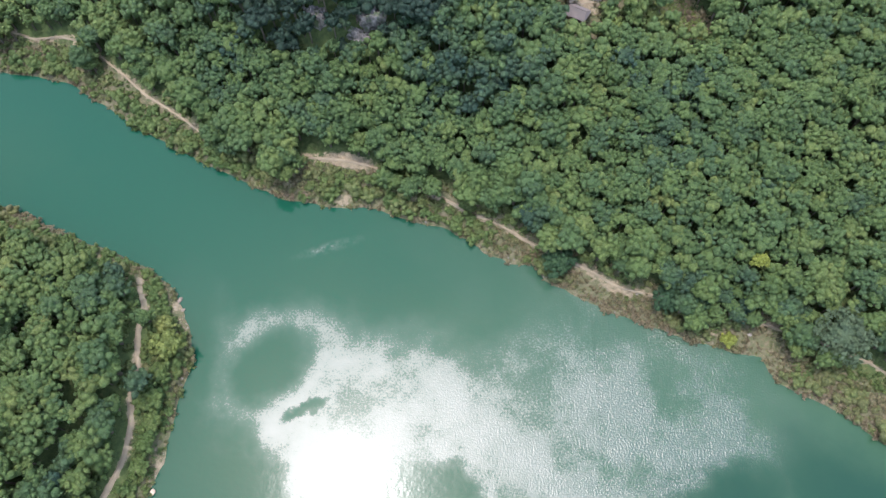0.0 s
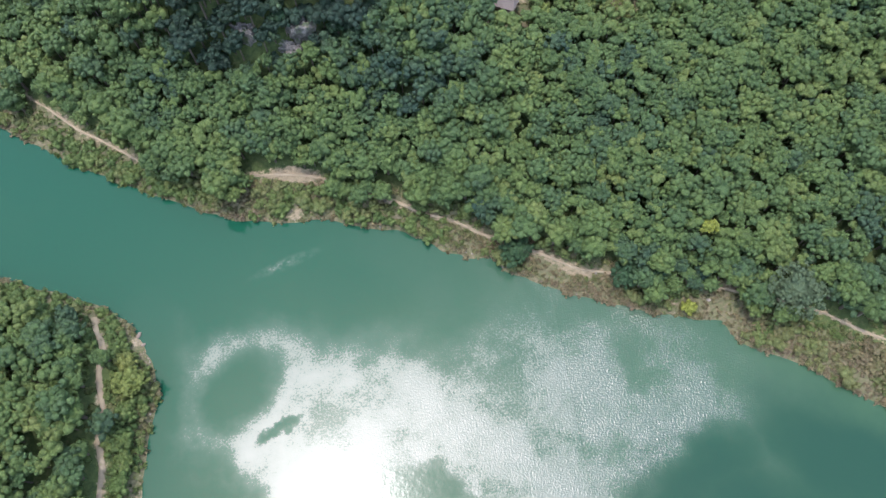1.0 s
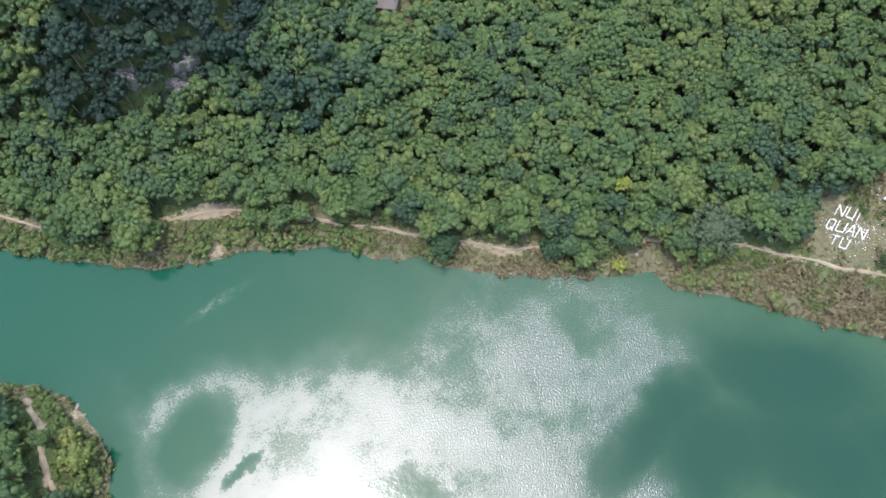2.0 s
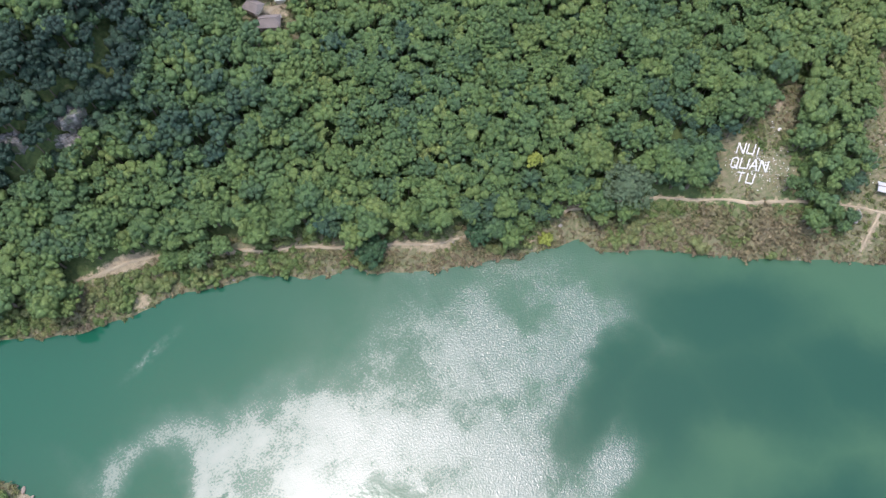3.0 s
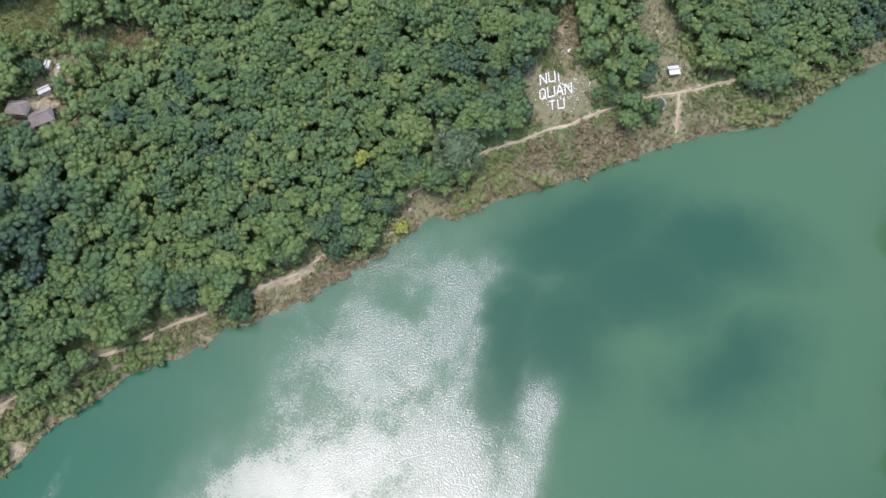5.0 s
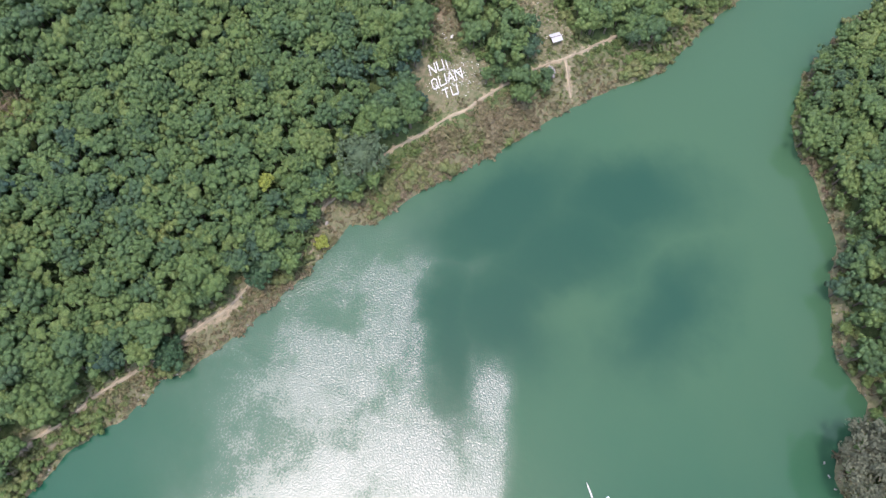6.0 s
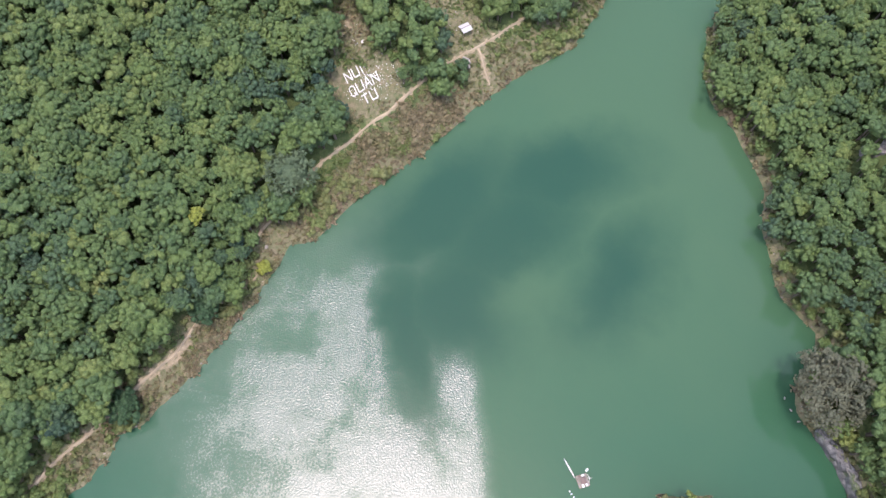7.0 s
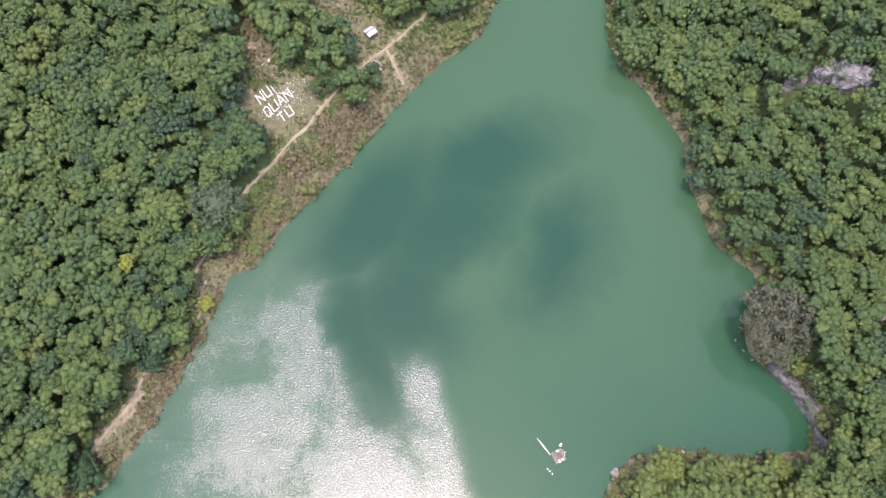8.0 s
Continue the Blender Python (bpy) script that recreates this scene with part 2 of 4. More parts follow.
    # mix the cloud's shade into the base colour
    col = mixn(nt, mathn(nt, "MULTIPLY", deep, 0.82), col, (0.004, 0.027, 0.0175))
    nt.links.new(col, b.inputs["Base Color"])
    # calm water mirrors the sky; ruffled water spreads the light over two sizes of wave
    wavy = nt.nodes.new("ShaderNodeBsdfPrincipled")
    ripple = mathn(nt, "ADD", mathn(nt, "MULTIPLY", noisen(nt, 2.4, 1, 0.5)[0], 0.3), noisen(nt, 1.8, 1.0, 0.5)[0])
    swell = noisen(nt, 0.5, 2)[0]
    # the wind is freshest over the eastern reach and along its shore
    fresh = mathn(nt, "POWER", span(nt, east.outputs[0], -160, 80), 5.0)
    chop = mathn(nt, "ADD", 0.05, mathn(nt, "MULTIPLY", fresh, 0.45))
    glitter = mathn(nt, "SUBTRACT", 0.39, mathn(nt, "MULTIPLY", fresh, 0.15))
    # sheltered water by the banks is the smoothest
    film = mathn(nt, "ADD", 0.08, mathn(nt, "MULTIPLY", oval(nt, w, -8, 13, 44, 32, -20, 0.6), 0.09))
    for sh, rough, rise, dist, h in ((b, film, 0.12, 0.25, swell), (wavy, glitter, chop, 0.5, ripple)):
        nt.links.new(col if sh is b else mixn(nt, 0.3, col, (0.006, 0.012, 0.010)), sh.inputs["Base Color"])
        sh.inputs["IOR"].default_value = 1.33
        sh.inputs["Specular IOR Level"].default_value = 0.27 if sh is b else 0.95
        if isinstance(rough, float):
            sh.inputs["Roughness"].default_value = rough
        else:
            nt.links.new(rough, sh.inputs["Roughness"])
        bumpn(nt, sh, h, rise, dist)
    wavy.inputs["Coat Weight"].default_value = 1.0
    wavy.inputs["Coat Roughness"].default_value = 0.44
    wavy.inputs["Coat IOR"].default_value = 1.33
    mix = nt.nodes.new("ShaderNodeMixShader")
    nt.links.new(ruffled, mix.inputs[0])
    nt.links.new(b.outputs[0], mix.inputs[1])
    nt.links.new(wavy.outputs[0], mix.inputs[2])
    nt.links.new(mix.outputs[0], nt.nodes["Material Output"].inputs["Surface"])
    return m


ground_mat, water_mat = ground_material(), water_material()

# ---- plan of the lake and its hills ----
NORTH = [(-420, 215), (-330, 205), (-230, 190), (-168, 160), (-139, 154), (-112, 135), (-87, 121), (-56, 106), (-34, 102), (-26, 103), (-12, 98.5), (1, 95), (9, 90.5), (14, 86),
         (22, 82), (30, 81.5), (33, 77), (40, 72.5), (52, 66), (65, 60.5), (79, 55.5), (92, 51.5), (100, 50), (104, 42.5), (112, 38), (124, 31), (137, 21), (150, 12), (166, 2), (179, -8), (190, -17),
         (203, -30), (237, -43), (300, -75), (420, -125)]
EAST = [(420, -175), (300, -120), (252, -90), (222, -80), (202, -79), (190, -83), (176, -94), (157, -104), (142, -104), (118, -111), (108, -122), (98, -121), (90, -117), (80, -117),
        (72, -127), (62, -132), (53, -131), (50, -122), (48, -113), (50, -106), (51, -92), (49, -79), (41, -71), (34, -68)]
WEST = [(18, -86), (-10, -120), (-60, -122), (-98, -80), (-104, -30), (-88, 4), (-83, 17), (-82, 30), (-79, 47), (-80, 56), (-84, 65), (-89, 73), (-99, 81), (-127, 92), (-154, 104),
        (-200, 125), (-330, 145), (-420, 150)]


def segment_distance(px, py, line):
    """Distance of points from a line of the plan."""
    best = np.full(px.shape, 1e9)
    for (ax, ay), (bx, by) in zip(line[:-1], line[1:]):
        dx, dy = bx - ax, by - ay
        k = np.clip(((px - ax) * dx + (py - ay) * dy) / (dx * dx + dy * dy), 0, 1)
        best = np.minimum(best, np.hypot(px - ax - k * dx, py - ay - k * dy))
    return best


def lattice(ix, iy, seed):
    h = np.sin(ix * 127.1 + iy * 311.7 + seed * 74.7) * 43758.5453
    return h - np.floor(h)


def value_noise(x, y, size, seed=0):
    """Smooth noise in 0..1 over the plan, about size metres across."""
    u, v = x / size, y / size
    iu, iv = np.floor(u), np.floor(v)
    fu, fv = u - iu, v - iv
    fu, fv = fu * fu * (3 - 2 * fu), fv * fv * (3 - 2 * fv)
    a, b = lattice(iu, iv, seed), lattice(iu + 1, iv, seed)
    c, d = lattice(iu, iv + 1, seed), lattice(iu + 1, iv + 1, seed)
    return (a * (1 - fu) + b * fu) * (1 - fv) + (c * (1 - fu) + d * fu) * fv


def inside(px, py, ring):
    odd = np.zeros(px.shape, bool)
    for (ax, ay), (bx, by) in zip(ring, ring[1:] + ring[:1]):
        cross = (ay > py) != (by > py)
        odd ^= cross & (px < (bx - ax) * (py - ay) / np.where(by == ay, 1e-9, by - ay) + ax)
    return odd


LAKE = NORTH + EAST + WEST


def plan(x, y):
    """Signed way from the shore (land positive), and the ways to the three banks."""
    x, y = np.asarray(x, float), np.asarray(y, float)
    dn, de, dw = (segment_distance(x, y, s) for s in (NORTH, EAST, WEST))
    d = np.minimum(np.minimum(dn, de), dw)
    d = np.where(inside(x, y, LAKE), -d, d)
    d = d + (value_noise(x, y, 5, 3) - 0.5) * 1.3 + (value_noise(x, y, 2.2, 4) - 0.5) * 0.6
    return d, dn, de, dw


def bump_at(x, y, cx, cy, rx, ry, turn=0):
    c, s = math.cos(radians(turn)), math.sin(radians(turn))
    u, v = (x - cx) * c + (y - cy) * s, -(x - cx) * s + (y - cy) * c
    return np.exp(-((u / rx) ** 2 + (v / ry) ** 2))


def height(x, y):
    x, y = np.asarray(x, float), np.asarray(y, float)
    d, dn, de, dw = plan(x, y)
    north = (dn <= de) & (dn <= dw)
    east = (de < dn) & (de <= dw)
    p = np.maximum(d, 0)
    bank = np.minimum(p, 4) * 0.45 + np.clip(p - 4, 0, 26) * 0.34
    z = bank + np.clip(p - 30, 0, 400) * np.where(north, 0.20, np.where(east, 0.34, 0.22))
    z = np.where(east, z + np.clip(p, 0, 25) * 0.12, z)
    z = z + np.minimum(p / 25, 1) * ((value_noise(x, y, 45, 1) - 0.5) * 9 + (value_noise(x, y, 17, 2) - 0.5) * 3.5)
    z = z + np.minimum(p / 6, 1) * (value_noise(x, y, 4, 5) - 0.5) * 0.5
    crag = bump_at(x, y, -38, 184, 48, 30, 5)
    z = z + 34 * crag ** 0.7 * np.clip((dn - 30) / 25, 0, 1)
    z = z + 16 * bump_at(x, y, 178, -150, 30, 22)
    z = z + np.where(east, 1, 0) * np.clip((p - 0.5) / 5, 0, 1) * 8 * bump_at(x, y, 78, -135, 42, 26)
    z = np.where(p > 420, 0.9 * z + 10, z)
    return np.where(d < 0, np.maximum(d * 0.5, -9), z)

# ---- ground and water ----
PATH_LINE = [(-175, 178), (-155, 170.5), (-145, 170.4), (-134, 168), (-130, 164.5), (-120, 156.3), (-108.4, 146.3), (-99, 140.4), (-92.5, 136), (-84.6, 129.8), (-66, 122), (-46, 119.3), (-36, 117.7),
             (-26, 116), (-8.6, 107.7), (3, 102.5), (10.6, 98.3), (16.2, 95.7), (21.8, 92.6), (29.1, 88.6), (43.5, 81.2), (49, 77.8), (57, 73), (66.8, 70.6), (84, 66), (104, 60), (120, 54), (132, 47.3), (148, 36), (154.5, 29.8),
             (163, 24.9), (176.6, 17), (182.5, 11.5), (187, 6), (193, 1.2), (204, -7.2), (222, -22), (250, -36)]
LANDING_LINE = [(188.5, 4.2), (186, 2.4), (182.5, 0.9), (180, -0.8), (177.4, -2.6)]
CAPE_LINE = [(-99, 76), (-97.9, 72), (-94.3, 65), (-95, 57), (-94.4, 52.6), (-92.7, 45.6), (-93.5, 37.2), (-92.4, 27.4), (-93, 18.6), (-97, 8)]
YARD_LINE = [(45, 166), (49, 169.5), (54, 168), (57.5, 169.5), (61, 173), (65, 172)]
# open places: x, y, radii, turn
OPEN = [(162.5, 40, 12.5, 9.5, -50), (180, 50, 17, 5.5, 25), (193.5, 10.5, 11, 8, 30), (207, 25, 14, 7, 42), (222, 40, 13, 7, 42), (46, 164, 8.5, 8.5, -10), (61, 172.5, 8, 6.5, 0), (47, 199.5, 34, 8.5, -20), (80, 168, 14, 5, -48), (184, 4, 7, 6, 30)]
# bare soil: x, y, radii, turn, strength
BARE = [(-33, 117.5, 10, 2.6, -8, 1.0), (-34, 105, 4.5, 3.5, 20, 0.62), (95, 56, 5, 3, -10, 0.5), (86, 57.5, 6, 2.2, -20, 0.48), (56, 72.5, 11, 1.7, -30, 0.75), (208, 26, 12, 5, 42, 0.5), (193, 49, 4, 3, 20, 0.7),
        (208, 48, 4, 2, 20, 0.6), (182, 0, 5, 3, -30, 0.5), (49, 167.5, 5, 3, -30, 0.8), (60, 173, 3.5, 2.5, 0, 0.8), (46, 194, 7, 2, -20, 0.6), (-83, 14, 3, 9, 0, 0.8), (-85, 68, 4, 7, 30, 0.6), (172, 30, 6, 3, -40, 0.3),
        (176, 56, 5, 2, 20, 0.4), (184, 52, 6, 3, 25, 0.6), (47, -73, 5, 3, 40, 0.7)]


def in_oval(x, y, cx, cy, rx, ry, turn):
    return bump_at(x, y, cx, cy, rx * 1.2, ry * 1.2, turn)


def openness(x, y):
    return np.max([in_oval(x, y, *o) for o in OPEN], axis=0)


def quad_mesh(name, verts, quads, mats, attrs=None, index=None, smooth=False):
    """A mesh of quads from arrays, with point attributes."""
    me = bpy.data.meshes.new(name)
    n, q = len(verts), len(quads)
    me.vertices.add(n)
    me.vertices.foreach_set("co", np.ascontiguousarray(verts, np.float32).ravel())
    me.loops.add(q * 4)
    me.loops.foreach_set("vertex_index", np.ascontiguousarray(quads, np.int32).ravel())
    me.polygons.add(q)
    me.polygons.foreach_set("loop_start", np.arange(0, q * 4, 4, dtype=np.int32))
    me.polygons.foreach_set("use_smooth", np.full(q, smooth))
    for m in mats:
        me.materials.append(m)
    if index is not None:
        me.polygons.foreach_set("material_index", np.ascontiguousarray(index, np.int32))
    me.update(calc_edges=True)
    for key, v in (attrs or {}).items():
        a = me.attributes.new(key, "FLOAT", "POINT")
        a.data.foreach_set("value", np.ascontiguousarray(v, np.float32))
    me.validate()
    return me


def make_ground():
    inner_x, inner_y = np.arange(-260, 331, 2.0), np.arange(-230, 281, 2.0)
    far = np.array([8, 20, 40, 70, 120, 200, 350, 700, 1400, 2600])
    xs = np.concatenate([inner_x[0] - far[::-1], inner_x, inner_x[-1] + far])
    ys = np.concatenate([inner_y[0] - far[::-1], inner_y, inner_y[-1] + far])
    gx, gy = np.meshgrid(xs, ys, indexing="ij")
    x, y = gx.ravel(), gy.ravel()
    z = height(x, y)
    d, dn, de, dw = plan(x, y)
    way = np.minimum(np.minimum(segment_distance(x, y, PATH_LINE), segment_distance(x, y, CAPE_LINE)), segment_distance(x, y, LANDING_LINE))
    soil = np.max([b[5] * in_oval(x, y, *b[:5]) for b in BARE], axis=0)
    soil = np.maximum(soil, np.clip(1.1 - way / 1.6, 0, 0.7))
    soil = np.maximum(soil, np.clip(0.40 - d / np.where(dn <= np.minimum(de, dw), 9, 5), 0, 0.36))
    grass = np.maximum(np.clip(1.6 - d / np.where(dn <= np.minimum(de, dw), 12, 4), 0, 1), np.clip(openness(x, y) * 1.5, 0, 1))
    nx, ny = len(xs), len(ys)
    i, j = np.meshgrid(np.arange(nx - 1), np.arange(ny - 1), indexing="ij")
    a = (i * ny + j).ravel()
    quads = np.stack([a, a + ny, a + ny + 1, a + 1], 1)
    me = quad_mesh("ground", np.stack([x, y, z], 1), quads, [ground_mat], {"soil": soil, "grass": grass}, smooth=True)
    return tagged(new("ground", me), "wooded hillside ground of dark litter, dry grass and soil", "ground", kind="structure")


make_ground()
wx, wy = np.meshgrid(np.linspace(-445, 443, 38), np.linspace(-213, 239, 20), indexing="ij")
wa = (np.arange(37)[:, None] * 20 + np.arange(19)[None, :]).ravel()
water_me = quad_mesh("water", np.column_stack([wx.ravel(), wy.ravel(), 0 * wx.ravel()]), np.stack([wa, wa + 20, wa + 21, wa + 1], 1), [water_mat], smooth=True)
tagged(new("water", water_me), "turbid jade-green lake water, partly ruffled by wind", "water", kind="structure")

path_mat = plain("trodden_earth", (0.165, 0.136, 0.092), 0.95, 0.3, 1.2, bump=0.5)


def ribbon(name, line, width, lift, label):
    """A trodden path laid over the ground, with uneven edges and a little depth."""
    pts = []
    for (ax, ay), (bx, by) in zip(line[:-1], line[1:]):
        n = max(1, int(math.hypot(bx - ax, by - ay) / 0.8))
        pts += [(ax + (bx - ax) * k / n, ay + (by - ay) * k / n) for k in range(n)]
    pts = np.array(pts + [line[-1]], float)
    for _ in range(6):
        pts[1:-1] = (pts[:-2] + 2 * pts[1:-1] + pts[2:]) / 4
    t = np.gradient(pts, axis=0)
    nrm = np.stack([-t[:, 1], t[:, 0]], 1) / np.maximum(np.hypot(*t.T), 1e-6)[:, None]
    s = np.arange(len(pts)) * 0.8
    w = width * (0.75 + 0.6 * value_noise(s, s * 0 + 7, 6, 9) + 0.3 * value_noise(s, s * 0, 1.7, 8))
    off = (value_noise(s, s * 0 + 3, 9, 12) - 0.5) * 0.9
    cols = []
    for k, dz in ((-0.55, -0.3), (-0.42, 0.0), (0.0, 0.05), (0.42, 0.0), (0.55, -0.3)):
        p = pts + nrm * (w * k + off)[:, None]
        cols.append(np.column_stack([p, np.maximum(height(p[:, 0], p[:, 1]), 0.05) + lift + dz]))
    v = np.stack(cols, 1).reshape(-1, 3)
    n = len(pts)
    q = [(5 * i + k, 5 * i + k + 1, 5 * i + k + 6, 5 * i + k + 5) for i in range(n - 1) for k in range(4)]
    me = quad_mesh(name, v, np.array(q), [path_mat], smooth=True)
    return tagged(new(name, me), label, "path", kind="structure")


ribbon("footpath", PATH_LINE, 0.72, 0.22, "tan trodden earth footpath along the wooded bank")
ribbon("footpath", LANDING_LINE, 0.7, 0.18, "narrow earth path down to the water")
ribbon("footpath", CAPE_LINE, 1.3, 0.22, "grey earth path between the trees of the cape")
ribbon("footpath", YARD_LINE, 1.1, 0.2, "earth yard track between the village houses")

# ---- trees ----
def cube_sphere(n):
    """Quads of a sphere, n by n on each of six sides."""
    verts, quads = [], []
    for axis in range(3):
        for sign in (-1, 1):
            base = len(verts)
            for i in range(n + 1):
                for j in range(n + 1):
                    p = [0, 0, 0]
                    p[axis], p[(axis + 1) % 3], p[(axis + 2) % 3] = sign, (2 * i / n - 1) * sign, 2 * j / n - 1
                    verts.append(Vector(p).normalized())
            quads += [(base + i * (n + 1) + j, base + (i + 1) * (n + 1) + j, base + (i + 1) * (n + 1) + j + 1, base + i * (n + 1) + j + 1) for i in range(n) for j in range(n)]
    verts = np.array(verts)
    _, first, back = np.unique(np.round(verts, 5), axis=0, return_index=True, return_inverse=True)
    return verts[first], back.ravel()[np.array(quads)]


def tube(points, radii, sides=5):
    """A tapered limb through points."""
    pts = np.array(points, float)
    verts, quads = [], []
    for k, (p, r) in enumerate(zip(pts, radii)):
        t = pts[min(k + 1, len(pts) - 1)] - pts[max(k - 1, 0)]
        t = t / np.linalg.norm(t)
        u = np.cross(t, (0.3, 1, 0.2))
        u /= np.linalg.norm(u)
        w = np.cross(t, u)
        for s in range(sides):
            a = 2 * math.pi * s / sides
            verts.append(p + r * (math.cos(a) * u + math.sin(a) * w))
    for k in range(len(pts) - 1):
        for s in range(sides):
            a, b = k * sides + s, k * sides + (s + 1) % sides
            quads.append((a, b, b + sides, a + sides))
    return np.array(verts), np.array(quads)


def joined(pieces):
    vs, qs, n = [], [], 0
    for v, q in pieces:
        vs.append(v)
        qs.append(q + n)
        n += len(v)
    return np.concatenate(vs), np.concatenate(qs)


def leaf_quads(rng, centres, normals, size, spread):
    """A rhombic leaf clump at each centre, turned roughly along its normal."""
    n = len(centres)
    nn = normals + rng.normal(0, spread, (n, 3))
    nn /= np.linalg.norm(nn, axis=1)[:, None]
    u = np.cross(nn, rng.normal(0, 1, (n, 3)))
    u /= np.linalg.norm(u, axis=1)[:, None]
    w = np.cross(nn, u)
    s = size * rng.uniform(0.6, 1.35, n)[:, None]
    k = rng.uniform(0.55, 0.95, n)[:, None]
    lift = nn * s * 0.22
    v = np.stack([centres - u * s, centres - w * s * k + lift, centres + u * s, centres + w * s * k + lift], 1).reshape(-1, 3)
    q = np.arange(4 * n).reshape(n, 4)
    return v, q


def leafy_crown(rng, leaves, lobes, tall=0.8, flat=0.75, core_n=2, leaf=0.13, spread=0.5, core=True, gap=0.0, clump=0.27):
    """A crown about one unit in radius, standing on z = 0: a few limbs' domes, each set with clumps of leaves."""
    heads = [(0.0, 0.0, 0.0, 0.62)]
    for k in range(max(3, lobes // 2)):
        a = 2 * math.pi * (k + rng.uniform(-0.35, 0.35)) / max(3, lobes // 2)
        r = rng.uniform(0.36, 0.62)
        heads.append((math.cos(a) * r, math.sin(a) * r, rng.uniform(-0.28, 0.06), rng.uniform(0.34, 0.50)))
    heads = np.array(heads)
    n_clumps = max(5, int(lobes * 2.6))
    share = heads[:, 3] ** 2 / (heads[:, 3] ** 2).sum()
    per = max(4, int(leaves / n_clumps))
    cen, nor = [], []
    for h, n in zip(heads, np.maximum(2, np.round(share * n_clumps)).astype(int)):
        for k in range(n):
            a, up = 2.4 * k + rng.uniform(-0.4, 0.4), 1 - (k + 0.4) / n * 0.98
            flat_r = math.sqrt(max(0.0, 1 - up * up))
            d = np.array([math.cos(a) * flat_r, math.sin(a) * flat_r, up])
            c = h[:3] + (0, 0, tall * 0.55) + d * h[3] * np.array([1, 1, flat + 0.1]) * rng.uniform(0.82, 1.1)
            size = clump * rng.uniform(0.7, 1.25)
            e = rng.normal(0, 1, (per, 3)) + d * 0.9 + (0, 0, 0.5)
            e /= np.linalg.norm(e, axis=1)[:, None]
            cen.append(c + e * size * rng.uniform(0.62 - gap, 1.05, (per, 1)) * np.array([1, 1, 0.8]))
            nor.append(e + d * 0.5)
    cen, nor = np.concatenate(cen), np.concatenate(nor) + np.array([0, 0, 0.35])
    pieces = [leaf_quads(rng, cen, nor, leaf, spread)]
    if core:
        v, q = cube_sphere(core_n)
        pieces.append((v * np.array([0.62, 0.62, 0.44]) * (1 + 0.25 * (rng.random((len(v), 1)) - 0.5)) + (0, 0, tall * 0.5), q))
    return joined(pieces)



def puff(rng, axis, size):
    """A six-sided dome of foliage, about size in radius, bulging along axis."""
    axis = axis / np.linalg.norm(axis)
    u = np.cross(axis, rng.normal(0, 1, 3))
    u /= np.linalg.norm(u)
    w = np.cross(axis, u)
    verts = []
    for r, h in ((0.92, -0.35), (0.82, 0.45)):
        for k in range(6):
            a = math.pi * (k + (0.5 if h > 0 else 0)) / 3
            verts.append((u * math.cos(a) + w * math.sin(a)) * r + axis * h)
    verts.append(axis * 0.98)
    v = np.array(verts) * rng.uniform(0.74, 1.22, (13, 1)) * size * rng.uniform(0.8, 1.2, 3)
    q = [(k, (k + 1) % 6, 6 + (k + 1) % 6, 6 + k) for k in range(6)] + [(6 + k, 7 + k, 6 + (k + 2) % 6, 12) for k in (0, 2, 4)]
    return v, np.array(q)


def crown(rng, leaves, lobes, tall=0.8, flat=0.75, core_n=2, leaf=0.08, spread=0.5, puffs=26, clump=0.22, core=0.70):
    """A crown about one unit in radius, standing on z = 0: limbs' domes set with rounded puffs of foliage and loose leaf sprays."""
    heads = [(0.0, 0.0, 0.0, 0.60)]
    n_heads = max(3, lobes // 2)
    for k in range(n_heads):
        a = 2 * math.pi * (k + rng.uniform(-0.35, 0.35)) / n_heads
        r = rng.uniform(0.40, 0.62)
        heads.append((math.cos(a) * r, math.sin(a) * r, rng.uniform(-0.30, 0.04), rng.uniform(0.32, 0.48)))
    heads = np.array(heads)
    share = heads[:, 3] ** 2 / (heads[:, 3] ** 2).sum()
    pieces, cen, nor = [], [], []
    for h, n in zip(heads, np.maximum(2, np.round(share * puffs)).astype(int)):
        for k in range(n):
            a, up = 2.4 * k + rng.uniform(-0.5, 0.5) + h[0] * 9, 1 - (k + 0.4) / n * 0.86
            out = math.sqrt(max(0.0, 1 - up * up))
            d = np.array([math.cos(a) * out, math.sin(a) * out, up])
            c = h[:3] + (0, 0, tall * 0.55) + d * h[3] * np.array([1, 1, flat + 0.1]) * rng.uniform(0.78, 1.12)
            size = clump * rng.uniform(0.65, 1.3)
            v, q = puff(rng, d + (0, 0, 0.5) + rng.normal(0, 0.2, 3), size)
            pieces.append((v + c, q))
            m = max(1, leaves // puffs)
            e = rng.normal(0, 1, (m, 3)) + d * 0.9 + (0, 0, 0.4)
            e /= np.linalg.norm(e, axis=1)[:, None]
            cen.append(c + e * size * rng.uniform(0.9, 1.15, (m, 1)))
            nor.append(e)
    pieces.append(leaf_quads(rng, np.concatenate(cen), np.concatenate(nor), leaf, spread))
    v, q = cube_sphere(core_n)
    pieces.append((v * np.array([core, core, core * 0.62]) * (1 + 0.25 * (rng.random((len(v), 1)) - 0.5)) + (0, 0, tall * 0.5), q))
    return joined(pieces)


